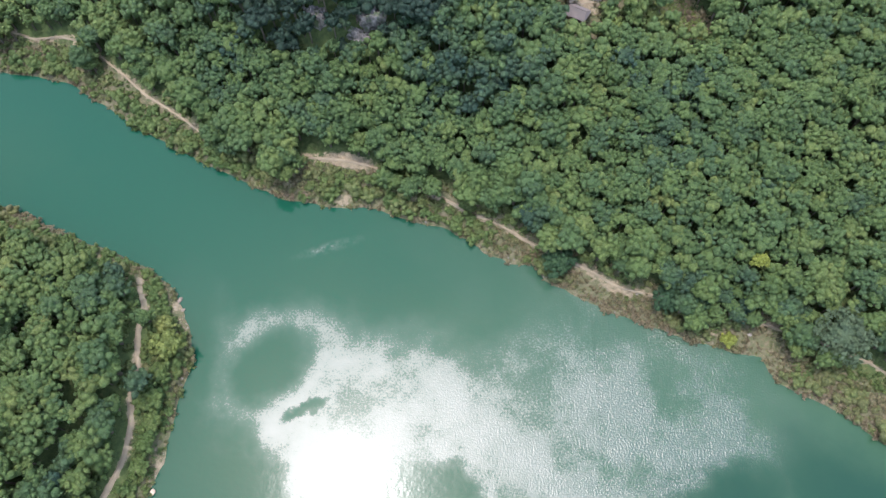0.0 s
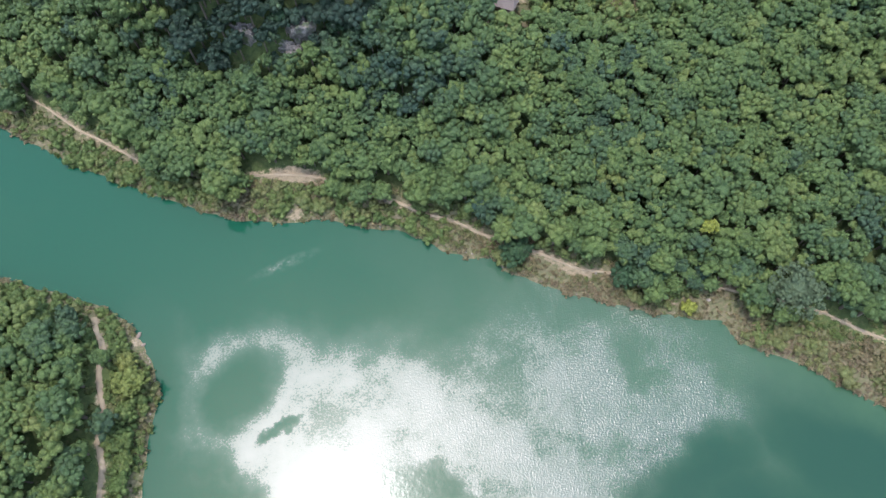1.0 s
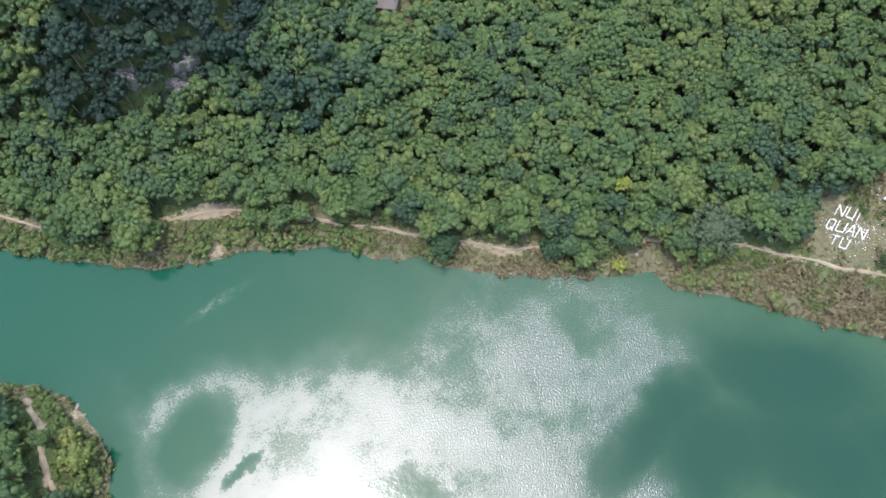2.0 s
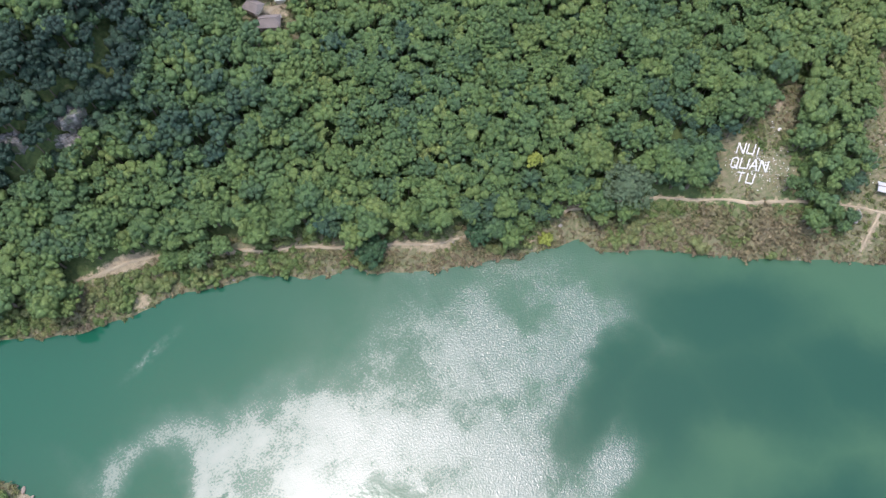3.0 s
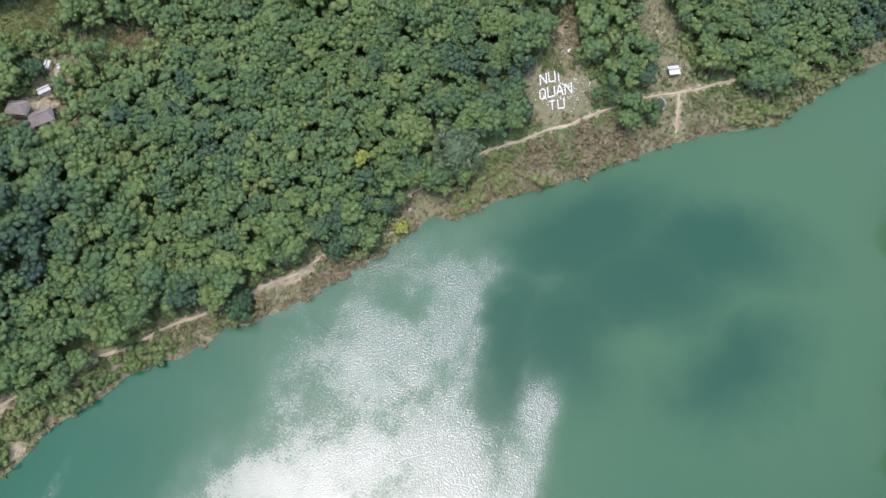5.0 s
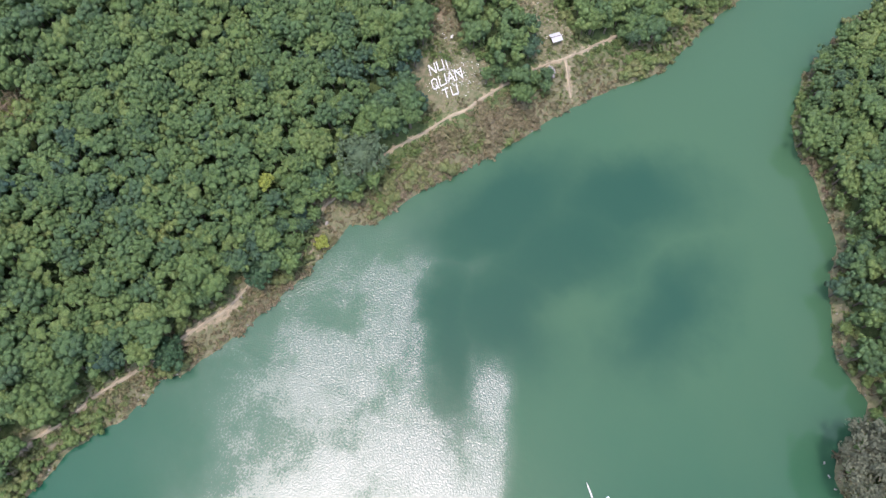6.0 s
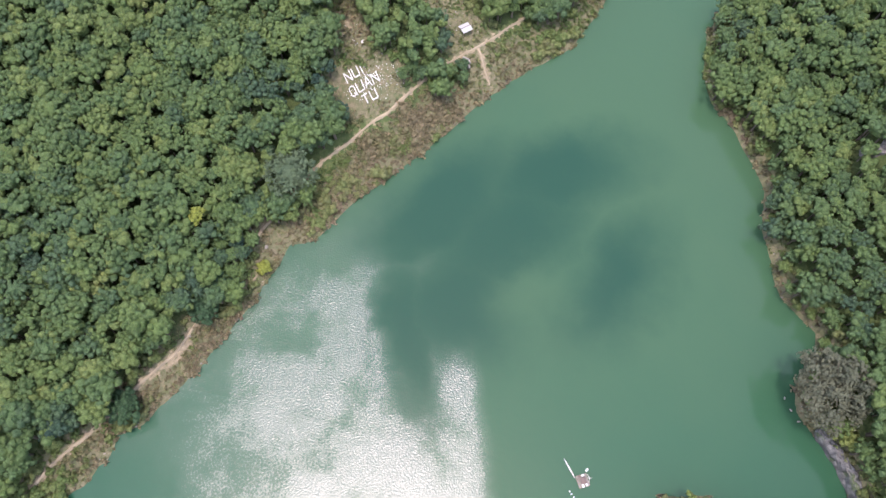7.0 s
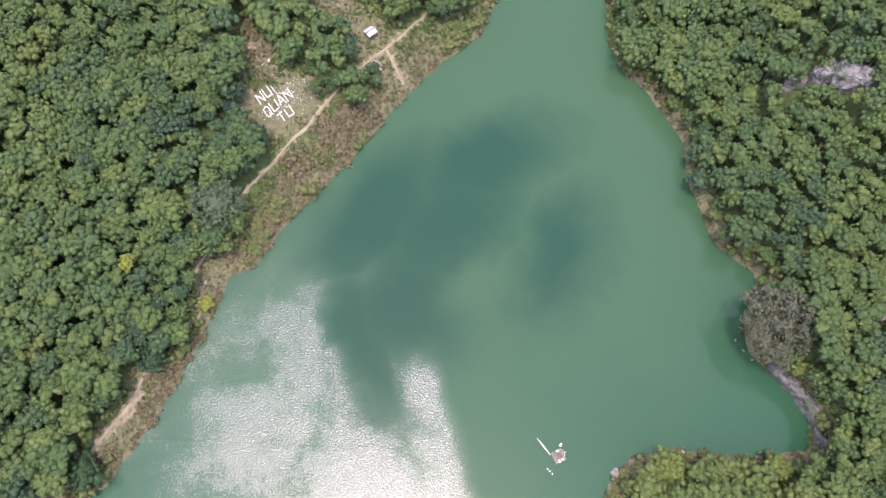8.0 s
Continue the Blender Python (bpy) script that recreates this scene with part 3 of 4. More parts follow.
def trunk_pieces(rng, tall, reach, limbs=4):
    """A tapered leaning trunk, its foot at z = 0, and its limbs."""
    lean = rng.normal(0, 0.06 * tall, 2)
    top = np.array([lean[0], lean[1], tall])
    pieces = [tube([(0, 0, -0.5), (0, 0, tall * 0.25), top * 0.6, top], [0.3, 0.24, 0.17, 0.08], 6)]
    for k in range(limbs):
        a = 2 * math.pi * (k + rng.uniform(-0.3, 0.3)) / limbs
        s = top * rng.uniform(0.45, 0.75)
        e = s + np.array([math.cos(a) * reach, math.sin(a) * reach, reach * rng.uniform(0.5, 0.9)])
        pieces.append(tube([s, (s + e) / 2 + (0, 0, 0.12 * reach), e], [0.13, 0.09, 0.04], 4))
    return pieces


def trunk_shape(rng, tall, reach, limbs=4):
    return joined(trunk_pieces(rng, tall, reach, limbs))


def scatter(name, protos, spots, mats, label, category, trunk=0.0):
    """Many small plants joined into one mesh. spots: x, y, z, radius, tall, turn, tint."""
    rng = np.random.default_rng(len(spots))
    vs, qs, ts, ix, n = [], [], [], [], 0
    pick = rng.integers(0, len(protos), len(spots))
    for (x, y, z, r, h, a, tint), k in zip(spots, pick):
        v, q = protos[k]
        c, s = math.cos(a), math.sin(a)
        out = np.empty(v.shape)
        out[:, 0] = (v[:, 0] * c - v[:, 1] * s) * r + x
        out[:, 1] = (v[:, 0] * s + v[:, 1] * c) * r + y
        out[:, 2] = v[:, 2] * r + z + h
        vs.append(out)
        qs.append(q + n)
        n += len(v)
        ts.append(np.full(len(v), tint))
        ix.append(np.zeros(len(q), int))
        if trunk:
            f = trunk * r
            foot = np.array([(-f, -f, -0.6), (f, -f, -0.6), (f, f, -0.6), (-f, f, -0.6), (-f * .5, -f * .5, h + r * 0.5), (f * .5, -f * .5, h + r * 0.5), (f * .5, f * .5, h + r * 0.5), (-f * .5, f * .5, h + r * 0.5)])
            vs.append(foot + (x, y, z))
            qs.append(np.array([(0, 1, 5, 4), (1, 2, 6, 5), (2, 3, 7, 6), (3, 0, 4, 7)]) + n)
            n += 8
            ts.append(np.full(8, tint))
            ix.append(np.ones(4, int))
    me = quad_mesh(name, np.concatenate(vs), np.concatenate(qs), mats, {"tint": np.concatenate(ts)}, np.concatenate(ix), smooth=category != "stones")
    return tagged(new(name, me), label, category, kind="stuff")


rng = np.random.default_rng(11)
forest_protos = [crown(rng, 22, int(rng.integers(9, 14)), rng.uniform(0.75, 1.1), leaf=rng.uniform(0.06, 0.085), puffs=int(rng.integers(21, 30)), clump=rng.uniform(0.175, 0.225), core_n=1) for _ in range(24)]
coarse_protos = [leafy_crown(rng, 18, 3, 0.8, core_n=1, leaf=0.36, clump=0.4) for _ in range(4)]
sapling_protos = [crown(rng, 6, 4, 0.8, core_n=1, leaf=0.10, puffs=6, clump=0.42) for _ in range(8)]
shrub_protos = [leafy_crown(rng, 16, 3, 0.7, core_n=1, leaf=0.26, spread=0.4, clump=0.36) for _ in range(6)]


# room kept for trees that stand out: x, y, radius
LONE = [(97, 77, 3.0), (90, 55.6, 3.0), (121, 54, 8.0), (71, 67.6, 4.4), (37.5, 81, 5.0), (87, -121, 9.0), (-84.2, 52, 5.6), (-87, 59, 3.6), (-86.5, 43, 4), (-87.5, 36, 4), (-86.5, 29.5, 3.6), (-87.5, 23, 3.6), (-88, 16.5, 3.6), (43, -86, 6.2), (45.5, -117, 5.0), (75, -127, 4.0),
        (-24, 154.5, 3.6), (-27, 150.5, 3.0), (-41.5, 154.5, 2.8), (-9, 160, 4.0), (-5, 168, 4.5), (-1, 176, 4.5), (4, 184, 4.0),
        (156.5, 38, 5.5), (165, -131, 3.2), (164, -138, 4.0), (160.5, -146, 5.2), (86.5, -148, 2.6), (56, 175.5, 3.6), (58, 158.5, 3.8),
        (75, -124, 1.5), (70, -127.5, 1.6), (65, -130.5, 1.7), (60, -133, 1.7), (55, -133, 1.5)]


def shaded_path(x):
    """Stretches where the woods close over the footpath."""
    return ((x > -134) & (x < -127)) | ((x > -82) & (x < -48)) | ((x > -22) & (x < 0)) | ((x > 3) & (x < 9)) | ((x > 11) & (x < 16)) | ((x > 29) & (x < 43)) | ((x > 68) & (x < 116)) | ((x > 167) & (x < 177)) | (x < -158) | (x > 207)


def blocked(x, y, r):
    """Where no tree stands: paths, open places, water's edge."""
    way = np.minimum(segment_distance(x, y, PATH_LINE), segment_distance(x, y, CAPE_LINE))
    shaded = shaded_path(x)
    gap = np.where(shaded, 0.0, 0.6) * r + np.where(shaded, 0.0, 0.6)
    beside = np.min([np.hypot(x - tx, y - ty) / tr for tx, ty, tr in LONE], axis=0)
    return (way < gap) | (openness(x, y) > 0.42) | (beside < 0.95)


def tree_spots(x0, x1, y0, y1, step, rlo, rhi, seed):
    g = np.random.default_rng(seed)
    gx, gy = np.meshgrid(np.arange(x0, x1, step), np.arange(y0, y1, step * 0.87), indexing="ij")
    gx = gx + (np.arange(gx.shape[1]) % 2)[None, :] * step / 2
    x = gx.ravel() + g.uniform(-0.34, 0.34, gx.size) * step
    y = gy.ravel() + g.uniform(-0.34, 0.34, gx.size) * step
    r = rlo + (rhi - rlo) * g.random(gx.size) ** 1.6
    r *= 0.85 + 0.3 * value_noise(x, y, 30, 21)
    d, dn, de, dw = plan(x, y)
    tint = np.clip(g.normal(0.45, 0.22, gx.size) + (value_noise(x, y, 24, 22) - 0.5) * 0.75, 0, 1)
    return x, y, r, d, dn, de, dw, tint, g


fx, fy, fr, fd, fdn, fde, fdw, ft, fg = tree_spots(-215, 285, -205, 250, 5.0, 2.9, 5.0, 31)
is_north, is_east = (fdn <= fde) & (fdn <= fdw), (fde < fdn) & (fde <= fdw)
bank_width = np.where(is_north, np.where(fx > 100, 16.0, np.where((fx > 30) & (fx < 100), 10.5, 13.0)), np.where(is_east, 2.0, 9.0))
bank_width = np.where(is_east & (fx < 53), 4.2, bank_width)
bank_width = np.where(is_north & (fx > 122) & (fx < 165), 21.5, bank_width)
bank_width = np.where(is_north & (((fx > 104) & (fx < 116)) | ((fx > 166) & (fx < 178)) | (fx > 206)), 8.0, bank_width)
bank_width = np.where(is_north & shaded_path(fx), np.minimum(bank_width, np.where(fx > 100, 9.5, np.where(fx > 60, 6.0, 7.5))), bank_width)
bank_width = bank_width - 2.5 * value_noise(fx, fy, 13, 61)
free = (fd > bank_width) & ~blocked(fx, fy, fr)
# the woods round the middle of the lake stand tree by tree, those behind them more coarsely
NEAR_WOODS = [(-195, 160), (-195, 200), (-155, 222), (-5, 222), (48, 232), (100, 222), (165, 192), (205, 150), (245, 95), (262, 40), (282, -10), (286, -120), (240, -165), (205, -180), (120, -180), (105, -165), (22, -163), (22, -60), (60, -20), (-70, -15), (-120, -22), (-140, 0), (-160, 45), (-160, 100), (-175, 130)]
free &= inside(fx, fy, NEAR_WOODS)
# lighter growth on the low point and the cape's edge; the crag's shade is a darker tint
# eastern and far-north trees tinted lighter: distance haze put into the leaf colour
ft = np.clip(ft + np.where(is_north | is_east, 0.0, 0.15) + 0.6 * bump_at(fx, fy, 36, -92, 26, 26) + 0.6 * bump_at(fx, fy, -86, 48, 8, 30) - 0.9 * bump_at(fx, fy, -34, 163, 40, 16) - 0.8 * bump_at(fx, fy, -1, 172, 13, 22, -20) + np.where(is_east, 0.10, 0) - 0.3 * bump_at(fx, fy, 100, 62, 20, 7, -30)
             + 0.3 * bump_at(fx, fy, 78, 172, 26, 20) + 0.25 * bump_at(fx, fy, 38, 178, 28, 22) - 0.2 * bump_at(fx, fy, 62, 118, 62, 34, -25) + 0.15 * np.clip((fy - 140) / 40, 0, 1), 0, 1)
# young low growth between the clearings and round the village
young = np.clip(bump_at(fx, fy, 188, 34, 16, 9, 35) + bump_at(fx, fy, 64, 168, 26, 15, -25) + bump_at(fx, fy, 172, 20, 8, 8), 0, 1)
fr = fr * 1.1 * (1 - 0.32 * young)
ft = np.clip(ft + 0.4 * young, 0, 1)
fz = height(fx, fy)
fh = (fr * fg.uniform(0.9, 1.5, fx.size) + 0.8) * (1 - 0.55 * young)
fa = fg.uniform(0, 6.28, fx.size)
# the row of trees along the banks, each one a thing; the rest is woodland
edge = free & (fd < bank_width + 13) & ((is_north & (fx > -150) & (fx < 235)) | ((fdw < fde) & (fdw < fdn) & (fx > -112) & (fy > 5)))
edge &= (np.cumsum(edge) <= 300)
crag = (bump_at(fx, fy, -34, 162, 36, 13) > 0.4) | (bump_at(fx, fy, -2, 171, 9, 21, -20) > 0.4)
crag &= free & ~edge
free &= ~crag | (fg.random(fx.size) < 0.95)
fh = np.where(crag, fh * fg.uniform(0.9, 1.5, fx.size), fh)
wood = free & ~edge & ~crag


def spots_of(mask):
    return np.column_stack([fx, fy, fz, fr, fh, fa, ft])[mask]


wood_label = "dense broadleaf woodland canopy in mixed greens on the hillside"
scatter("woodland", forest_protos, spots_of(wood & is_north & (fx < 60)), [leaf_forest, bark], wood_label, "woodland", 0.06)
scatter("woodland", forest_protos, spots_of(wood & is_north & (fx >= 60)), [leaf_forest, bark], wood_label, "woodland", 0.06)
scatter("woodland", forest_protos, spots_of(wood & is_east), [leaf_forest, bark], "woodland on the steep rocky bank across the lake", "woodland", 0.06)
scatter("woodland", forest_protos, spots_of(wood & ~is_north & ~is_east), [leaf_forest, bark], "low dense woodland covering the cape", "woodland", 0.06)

scatter("crag_woodland", forest_protos, spots_of(crag & free), [leaf_crag_shade, bark], "trees of uneven height clinging to the crag, leaves darkened for its shade", "woodland", 0.06)
vx, vy, vr, vd, vdn, vde, vdw, vt, vg = tree_spots(-195, 285, -180, 235, 6.0, 2.8, 3.6, 34)
v_crag = (bump_at(vx, vy, -34, 162, 36, 13) > 0.4) | (bump_at(vx, vy, -2, 171, 9, 21, -20) > 0.4)
v_ok = (vd > np.where((vde < vdn) & (vde <= vdw), 4, np.where((vdn <= vdw) & (vx > 120) & (vx < 168), 24, 12))) & (bump_at(vx, vy, 157, 39, 8, 7, -47) < 0.35) & inside(vx, vy, NEAR_WOODS) & ~blocked(vx, vy, vr + 0.8)
# tint raised so the colour brings the missing light into the dark gaps
scatter("undergrowth", sapling_protos, np.column_stack([vx, vy, height(vx, vy), vr, vr * 1.85, vg.uniform(0, 6.28, vx.size), np.clip(vt + 0.3, 0, 1)])[v_ok & ~v_crag], [leaf_forest, bark], "young trees and undergrowth filling the woodland gaps", "undergrowth", 0.05)

scatter("crag_undergrowth", sapling_protos, np.column_stack([vx, vy, height(vx, vy), vr * 1.25, vr * 0.9, vg.uniform(0, 6.28, vx.size), vt])[v_ok & v_crag], [leaf_crag_shade, bark], "ferns and saplings between the trees of the crag, darkened for its shade", "undergrowth", 0.05)

hx, hy, hr, hd, hdn, hde, hdw, ht, hg = tree_spots(-430, 470, -420, 440, 22.0, 11.5, 15.0, 32)
far_ok = (hd > 6) & ~inside(hx, hy, NEAR_WOODS)
scatter("far_woodland", coarse_protos, np.column_stack([hx, hy, height(hx, hy), hr, hr * 0.9, hg.uniform(0, 6.28, hx.size), ht])[far_ok], [leaf_forest, bark], "far wooded hills round the lake", "woodland", 0.06)


# single trees
def part(name, me, parent, label=""):
    ob = new(name, me)
    ob.parent = parent
    return tagged(ob, label)


def make_tree(name, trunk_me, crown_me, label, group=""):
    root = new(name)
    root.empty_display_size = 0.5
    tagged(root, label, "tree", group)
    part("trunk", trunk_me, root)
    part("crown", crown_me, root)
    return root


edge_kinds = []
for k in range(9):
    v, q = crown(rng, 110, int(rng.integers(9, 14)), rng.uniform(0.75, 1.05), leaf=rng.uniform(0.06, 0.08), puffs=int(rng.integers(26, 38)), clump=rng.uniform(0.18, 0.23))
    lift = rng.uniform(0.95, 1.35)
    tv, tq = trunk_shape(rng, lift + 0.6, 0.45)
    tv[:, :2] *= 0.45
    crown_me = quad_mesh("crown", v + (0, 0, lift), q, [leaf_tree], smooth=True)
    trunk_me = quad_mesh("trunk", tv, tq, [bark], smooth=True)
    edge_kinds.append((trunk_me, crown_me))
edge_trees = []
for i in np.flatnonzero(edge):
    k = int(fg.integers(0, 9))
    m = pose(fx[i], fy[i], fz[i] - 0.2, 0, 0, math.degrees(fa[i])) @ Matrix.Scale(fr[i] * 1.03, 4)
    tree = make_tree("tree", *edge_kinds[k], "green broadleaf tree at the foot of the wooded bank", "trees along the bank")
    tree.matrix_basis = m
    edge_trees.append(tree)


def lone_tree(name, x, y, r, tall, mat, label, seed, leaves=700, leaf=0.10, gap=0.1, lobes=9, spread=0.6, core=True):
    g = np.random.default_rng(seed)
    if gap > 0.15:
        v, q = leafy_crown(g, leaves, lobes * 2, 0.8, leaf=leaf, gap=gap, spread=spread, core=core, clump=0.22)
    else:
        v, q = crown(g, leaves // 2, lobes * 2, 0.8, leaf=leaf * 0.7, spread=spread, puffs=int(26 + 1.1 * r * r), clump=(0.95 + 0.03 * r) / (r + 1), core=0.62)
    bole, *limbs = trunk_pieces(g, tall + r * 0.7, r * 0.55, 6)
    root = make_tree(name, quad_mesh("trunk", *bole, [bark], smooth=True), quad_mesh("crown", v * r + (0, 0, tall), q, [mat], smooth=True), label)
    for limb in limbs:
        part("limb", quad_mesh("limb", *limb, [bark], smooth=True), root.children[0])
    root.location = (x, y, float(height(x, y)))
    return root


lone_tree("tree", 97, 77, 3.0, 7.0, leaf_yellow, "yellow-flowering tree standing out of the woodland", 1, 520, 0.11)
lone_tree("tree", 90, 55.6, 2.5, 0.6, leaf_yellow, "low yellow-flowering tree on the bare bank", 2, 480, 0.12)
lone_tree("tree", 121, 54, 9.2, 5.0, leaf_grey, "large dull-green tree with spreading limbs by the path", 3, 2400, 0.055, 0.16, 16, 0.7)
lone_tree("tree", 71, 67.6, 5.2, 2.2, leaf_dark, "dense rounded dark green tree beside the path", 4, 900, 0.085, 0.05, 8)
lone_tree("tree", 37.5, 81.0, 6.2, 2.0, leaf_dark, "dark green tree leaning over the shore", 5, 900, 0.085, 0.08, 9)
lone_tree("tree", 87.0, -121.0, 11.8, 3.6, leaf_brown, "broad brownish half-bare tree over the water", 6, 5600, 0.042, 0.22, 20, 0.6, core=False)
lone_tree("tree", -84.2, 52, 5.6, 2.6, leaf_lime, "pale yellow-green tree on the point of the cape", 7, 1000, 0.085, 0.1, 10)
lone_tree("tree", -87, 59, 3.6, 2.0, leaf_lime, "pale yellow-green tree beside the cape path", 8, 600, 0.10, 0.1, 8)
for k, (x, y, r) in enumerate(((-86.2, 43.5, 3.7), (-87.3, 36.5, 3.9), (-86.2, 29.8, 3.3), (-87.3, 23.2, 3.5), (-87.8, 16.6, 3.2))):
    lone_tree("tree", x, y, r, 0.8, leaf_bushy, "light green bushy tree between the cape path and the water", 30 + k, 420, 0.10, 0.05, 8)
lone_tree("tree", 43, -86, 7.2, 1.0, leaf_lime, "pale green bushy tree on the low point", 9, 1100, 0.085, 0.1, 12)
lone_tree("tree", 45.5, -117, 5.2, 2.4, leaf_lime, "pale green tree at the mouth of the cove", 10, 800, 0.09, 0.1, 9)
lone_tree("tree", 75, -127.5, 3.8, 3.6, leaf_lime, "yellow-green tree on top of the cove cliff", 13, 600, 0.10, 0.1, 8)
lone_tree("tree", 47.5, -101, 3.4, 0.2, leaf_brown, "low pinkish-brown leafless bush at the water's edge", 14, 420, 0.09, 0.2, 8, 0.9)
lone_tree("tree", 80.5, 67.5, 4.0, 3.4, leaf_dark, "dark tree shading the path", 12, 700, 0.09, 0.08, 8)

lone_tree("tree", 56, 175.5, 3.6, 2.4, leaf_dark, "dense dark green tree between the village sheds", 19, 520, 0.10, 0.05, 8)
lone_tree("tree", 58, 158.5, 4.0, 2.4, leaf_lime, "round yellow-green tree beside the village houses", 20, 560, 0.10, 0.05, 8)
lone_tree("tree", 170.2, 22.6, 2.7, 1.0, leaf_tree, "green leafy tree closing over the footpath", 15, 520, 0.10, 0.05, 7)
lone_tree("tree", 173.8, 18.6, 2.4, 0.8, leaf_tree, "green leafy tree closing over the footpath", 16, 520, 0.10, 0.05, 7)
lone_tree("tree", 170.4, 17.6, 2.3, 0.5, leaf_lime, "light green bushy tree below the footpath", 17, 420, 0.11, 0.05, 6)
lone_tree("tree", 208, -12, 4.2, 1.4, leaf_tree, "dark green tree on the bank below the footpath", 18, 560, 0.10, 0.05, 8)

# dark-leaved trees added where the cleft lies in shade
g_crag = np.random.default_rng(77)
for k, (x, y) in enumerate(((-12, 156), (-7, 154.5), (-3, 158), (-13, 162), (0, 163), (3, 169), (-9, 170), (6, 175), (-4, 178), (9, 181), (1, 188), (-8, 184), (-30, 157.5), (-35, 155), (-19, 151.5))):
    lone_tree("tree", x, y, 3.0 + 0.9 * g_crag.random(), 1.5 + 3.0 * g_crag.random(), leaf_dark, "tree in the cleft of the crag, dark leaves for the cliff's shade", 200 + k, 420, 0.115, 0.1, 7)

# ---- bank shrubs and grass ----
bush_protos = [crown(rng, 14, 5, 0.75, core_n=1, leaf=0.12, puffs=7, clump=0.38) for _ in range(8)]
bx, by, br, bd, bdn, bde, bdw, bt, bg = tree_spots(-185, 275, -150, 195, 2.05, 0.6, 1.62, 41)
b_north, b_east = (bdn <= bde) & (bdn <= bdw), (bde < bdn) & (bde <= bdw)
reach = np.where(b_north, np.where(bx > 100, 17.0, 13.0), np.where(b_east, 5.0, 7.0))
way = np.minimum(np.minimum(segment_distance(bx, by, PATH_LINE), segment_distance(bx, by, CAPE_LINE)), segment_distance(bx, by, LANDING_LINE))
bare = np.max([b[5] * in_oval(bx, by, *b[:5]) for b in BARE], axis=0)
clump_at = value_noise(bx, by, 6, 44)
open_b = openness(bx, by)
on_bank = (bd > -0.25) & (bd < reach) & (bx > -200) & ~((bx < 20) & (by < 0)) & (bare < 0.35 + 0.3 * clump_at) & (open_b < 0.5)
letters = bump_at(bx, by, 161.5, 42, 12, 10, -47)
on_open = (open_b > 0.12) & (clump_at > 0.12 + 0.95 * letters) & (bare < 0.55)
clear = way > br * 0.8 + 0.35
scrub = (on_bank & (clump_at > 0.10) | on_open & (np.hypot(bx - 193.4, by - 10.4) > 3)) & clear
br = br * (0.6 + 0.8 * clump_at) * (1 + 0.5 * bump_at(bx, by, 150, 20, 26, 9, -38)) * np.where(open_b > 0.3, 0.75, 1.0)
tone = np.clip(bg.normal(0.48, 0.16, bx.size) - np.where((bx < -70) & (by < 85), 0.4, 0) + (value_noise(bx, by, 12, 45) - 0.45) * 1.3 + np.where(bd < 2.5, 0.3, 0) + 0.55 * bump_at(bx, by, 145, 22, 34, 12, -38) + 0.3 * np.clip(open_b * 1.3, 0, 1) + 0.4 * bump_at(bx, by, 57, 67, 14, 5, -30) + 0.3 * bump_at(bx, by, 90, 55, 12, 5, -20), 0, 1)
scatter("bank_scrub", shrub_protos, np.column_stack([bx, by, height(bx, by), br, -0.15 * br, bg.uniform(0, 6.28, bx.size), tone])[scrub], [leaf_bank], "yellow-green and brown dry scrub along the banks", "shrubs")
ux, uy, ur, ud, udn, ude, udw, ut, ug = tree_spots(-185, 275, -150, 195, 3.3, 1.3, 3.3, 43)
u_north, u_east = (udn <= ude) & (udn <= udw), (ude < udn) & (ude <= udw)
u_reach = np.where(u_north, np.where(ux > 100, 18.0, 14.0), np.where(u_east, 6.0, 17.0))
u_way = np.minimum(np.minimum(segment_distance(ux, uy, PATH_LINE), segment_distance(ux, uy, CAPE_LINE)), segment_distance(ux, uy, LANDING_LINE))
u_bare = np.max([b[5] * in_oval(ux, uy, *b[:5]) for b in BARE], axis=0)
u_open = openness(ux, uy)
lush = value_noise(ux, uy, 11, 46)
bushes = (ud > 0.9) & (ud < u_reach) & (lush > np.where(ux > 100, 0.44, np.where((ux < -60) | u_east, 0.12, 0.34)) + 0.3 * bump_at(ux, uy, 140, 25, 24, 8, -38) + 0.5 * bump_at(ux, uy, 57, 67, 14, 6, -30) + 0.4 * bump_at(ux, uy, 148, 20, 22, 6, -38) + 0.5 * bump_at(ux, uy, 90, 55, 12, 5, -20) + 0.6 * bump_at(ux, uy, 146, 35, 24, 8, -38)) & (u_open < 0.4) & (u_bare < 0.4) & (u_way > np.where(shaded_path(ux), 0.2, 0.85) * ur + 0.2) & ~((ux < 12) & (uy < 0))
bushes |= (u_open > 0.15) & (u_open < 0.45) & (bump_at(ux, uy, 160, 41, 14, 11, -47) < 0.4) & (bump_at(ux, uy, 150, 31, 20, 7, -38) < 0.4) & (lush > 0.45) & (u_way > ur + 0.5) & (u_bare < 0.4)
scatter("bank_bushes", bush_protos, np.column_stack([ux, uy, height(ux, uy), ur, -0.1 * ur, ug.uniform(0, 6.28, ux.size), np.clip(ut + np.where(ux < -70, -0.1, 0.1) + 0.4 * bump_at(ux, uy, 145, 22, 34, 10, -38), 0, 1)])[bushes], [leaf_bush], "green rounded bushes along the banks and path", "bushes")


def tuft(g):
    n = 9
    a = g.uniform(0, 6.28, n)
    p = np.column_stack([np.cos(a), np.sin(a), 0 * a]) * g.uniform(0.1, 0.6, n)[:, None]
    return leaf_quads(g, p + (0, 0, 0.25), np.column_stack([np.cos(a), np.sin(a), 0.8 + 0 * a]), 0.33, 0.4)


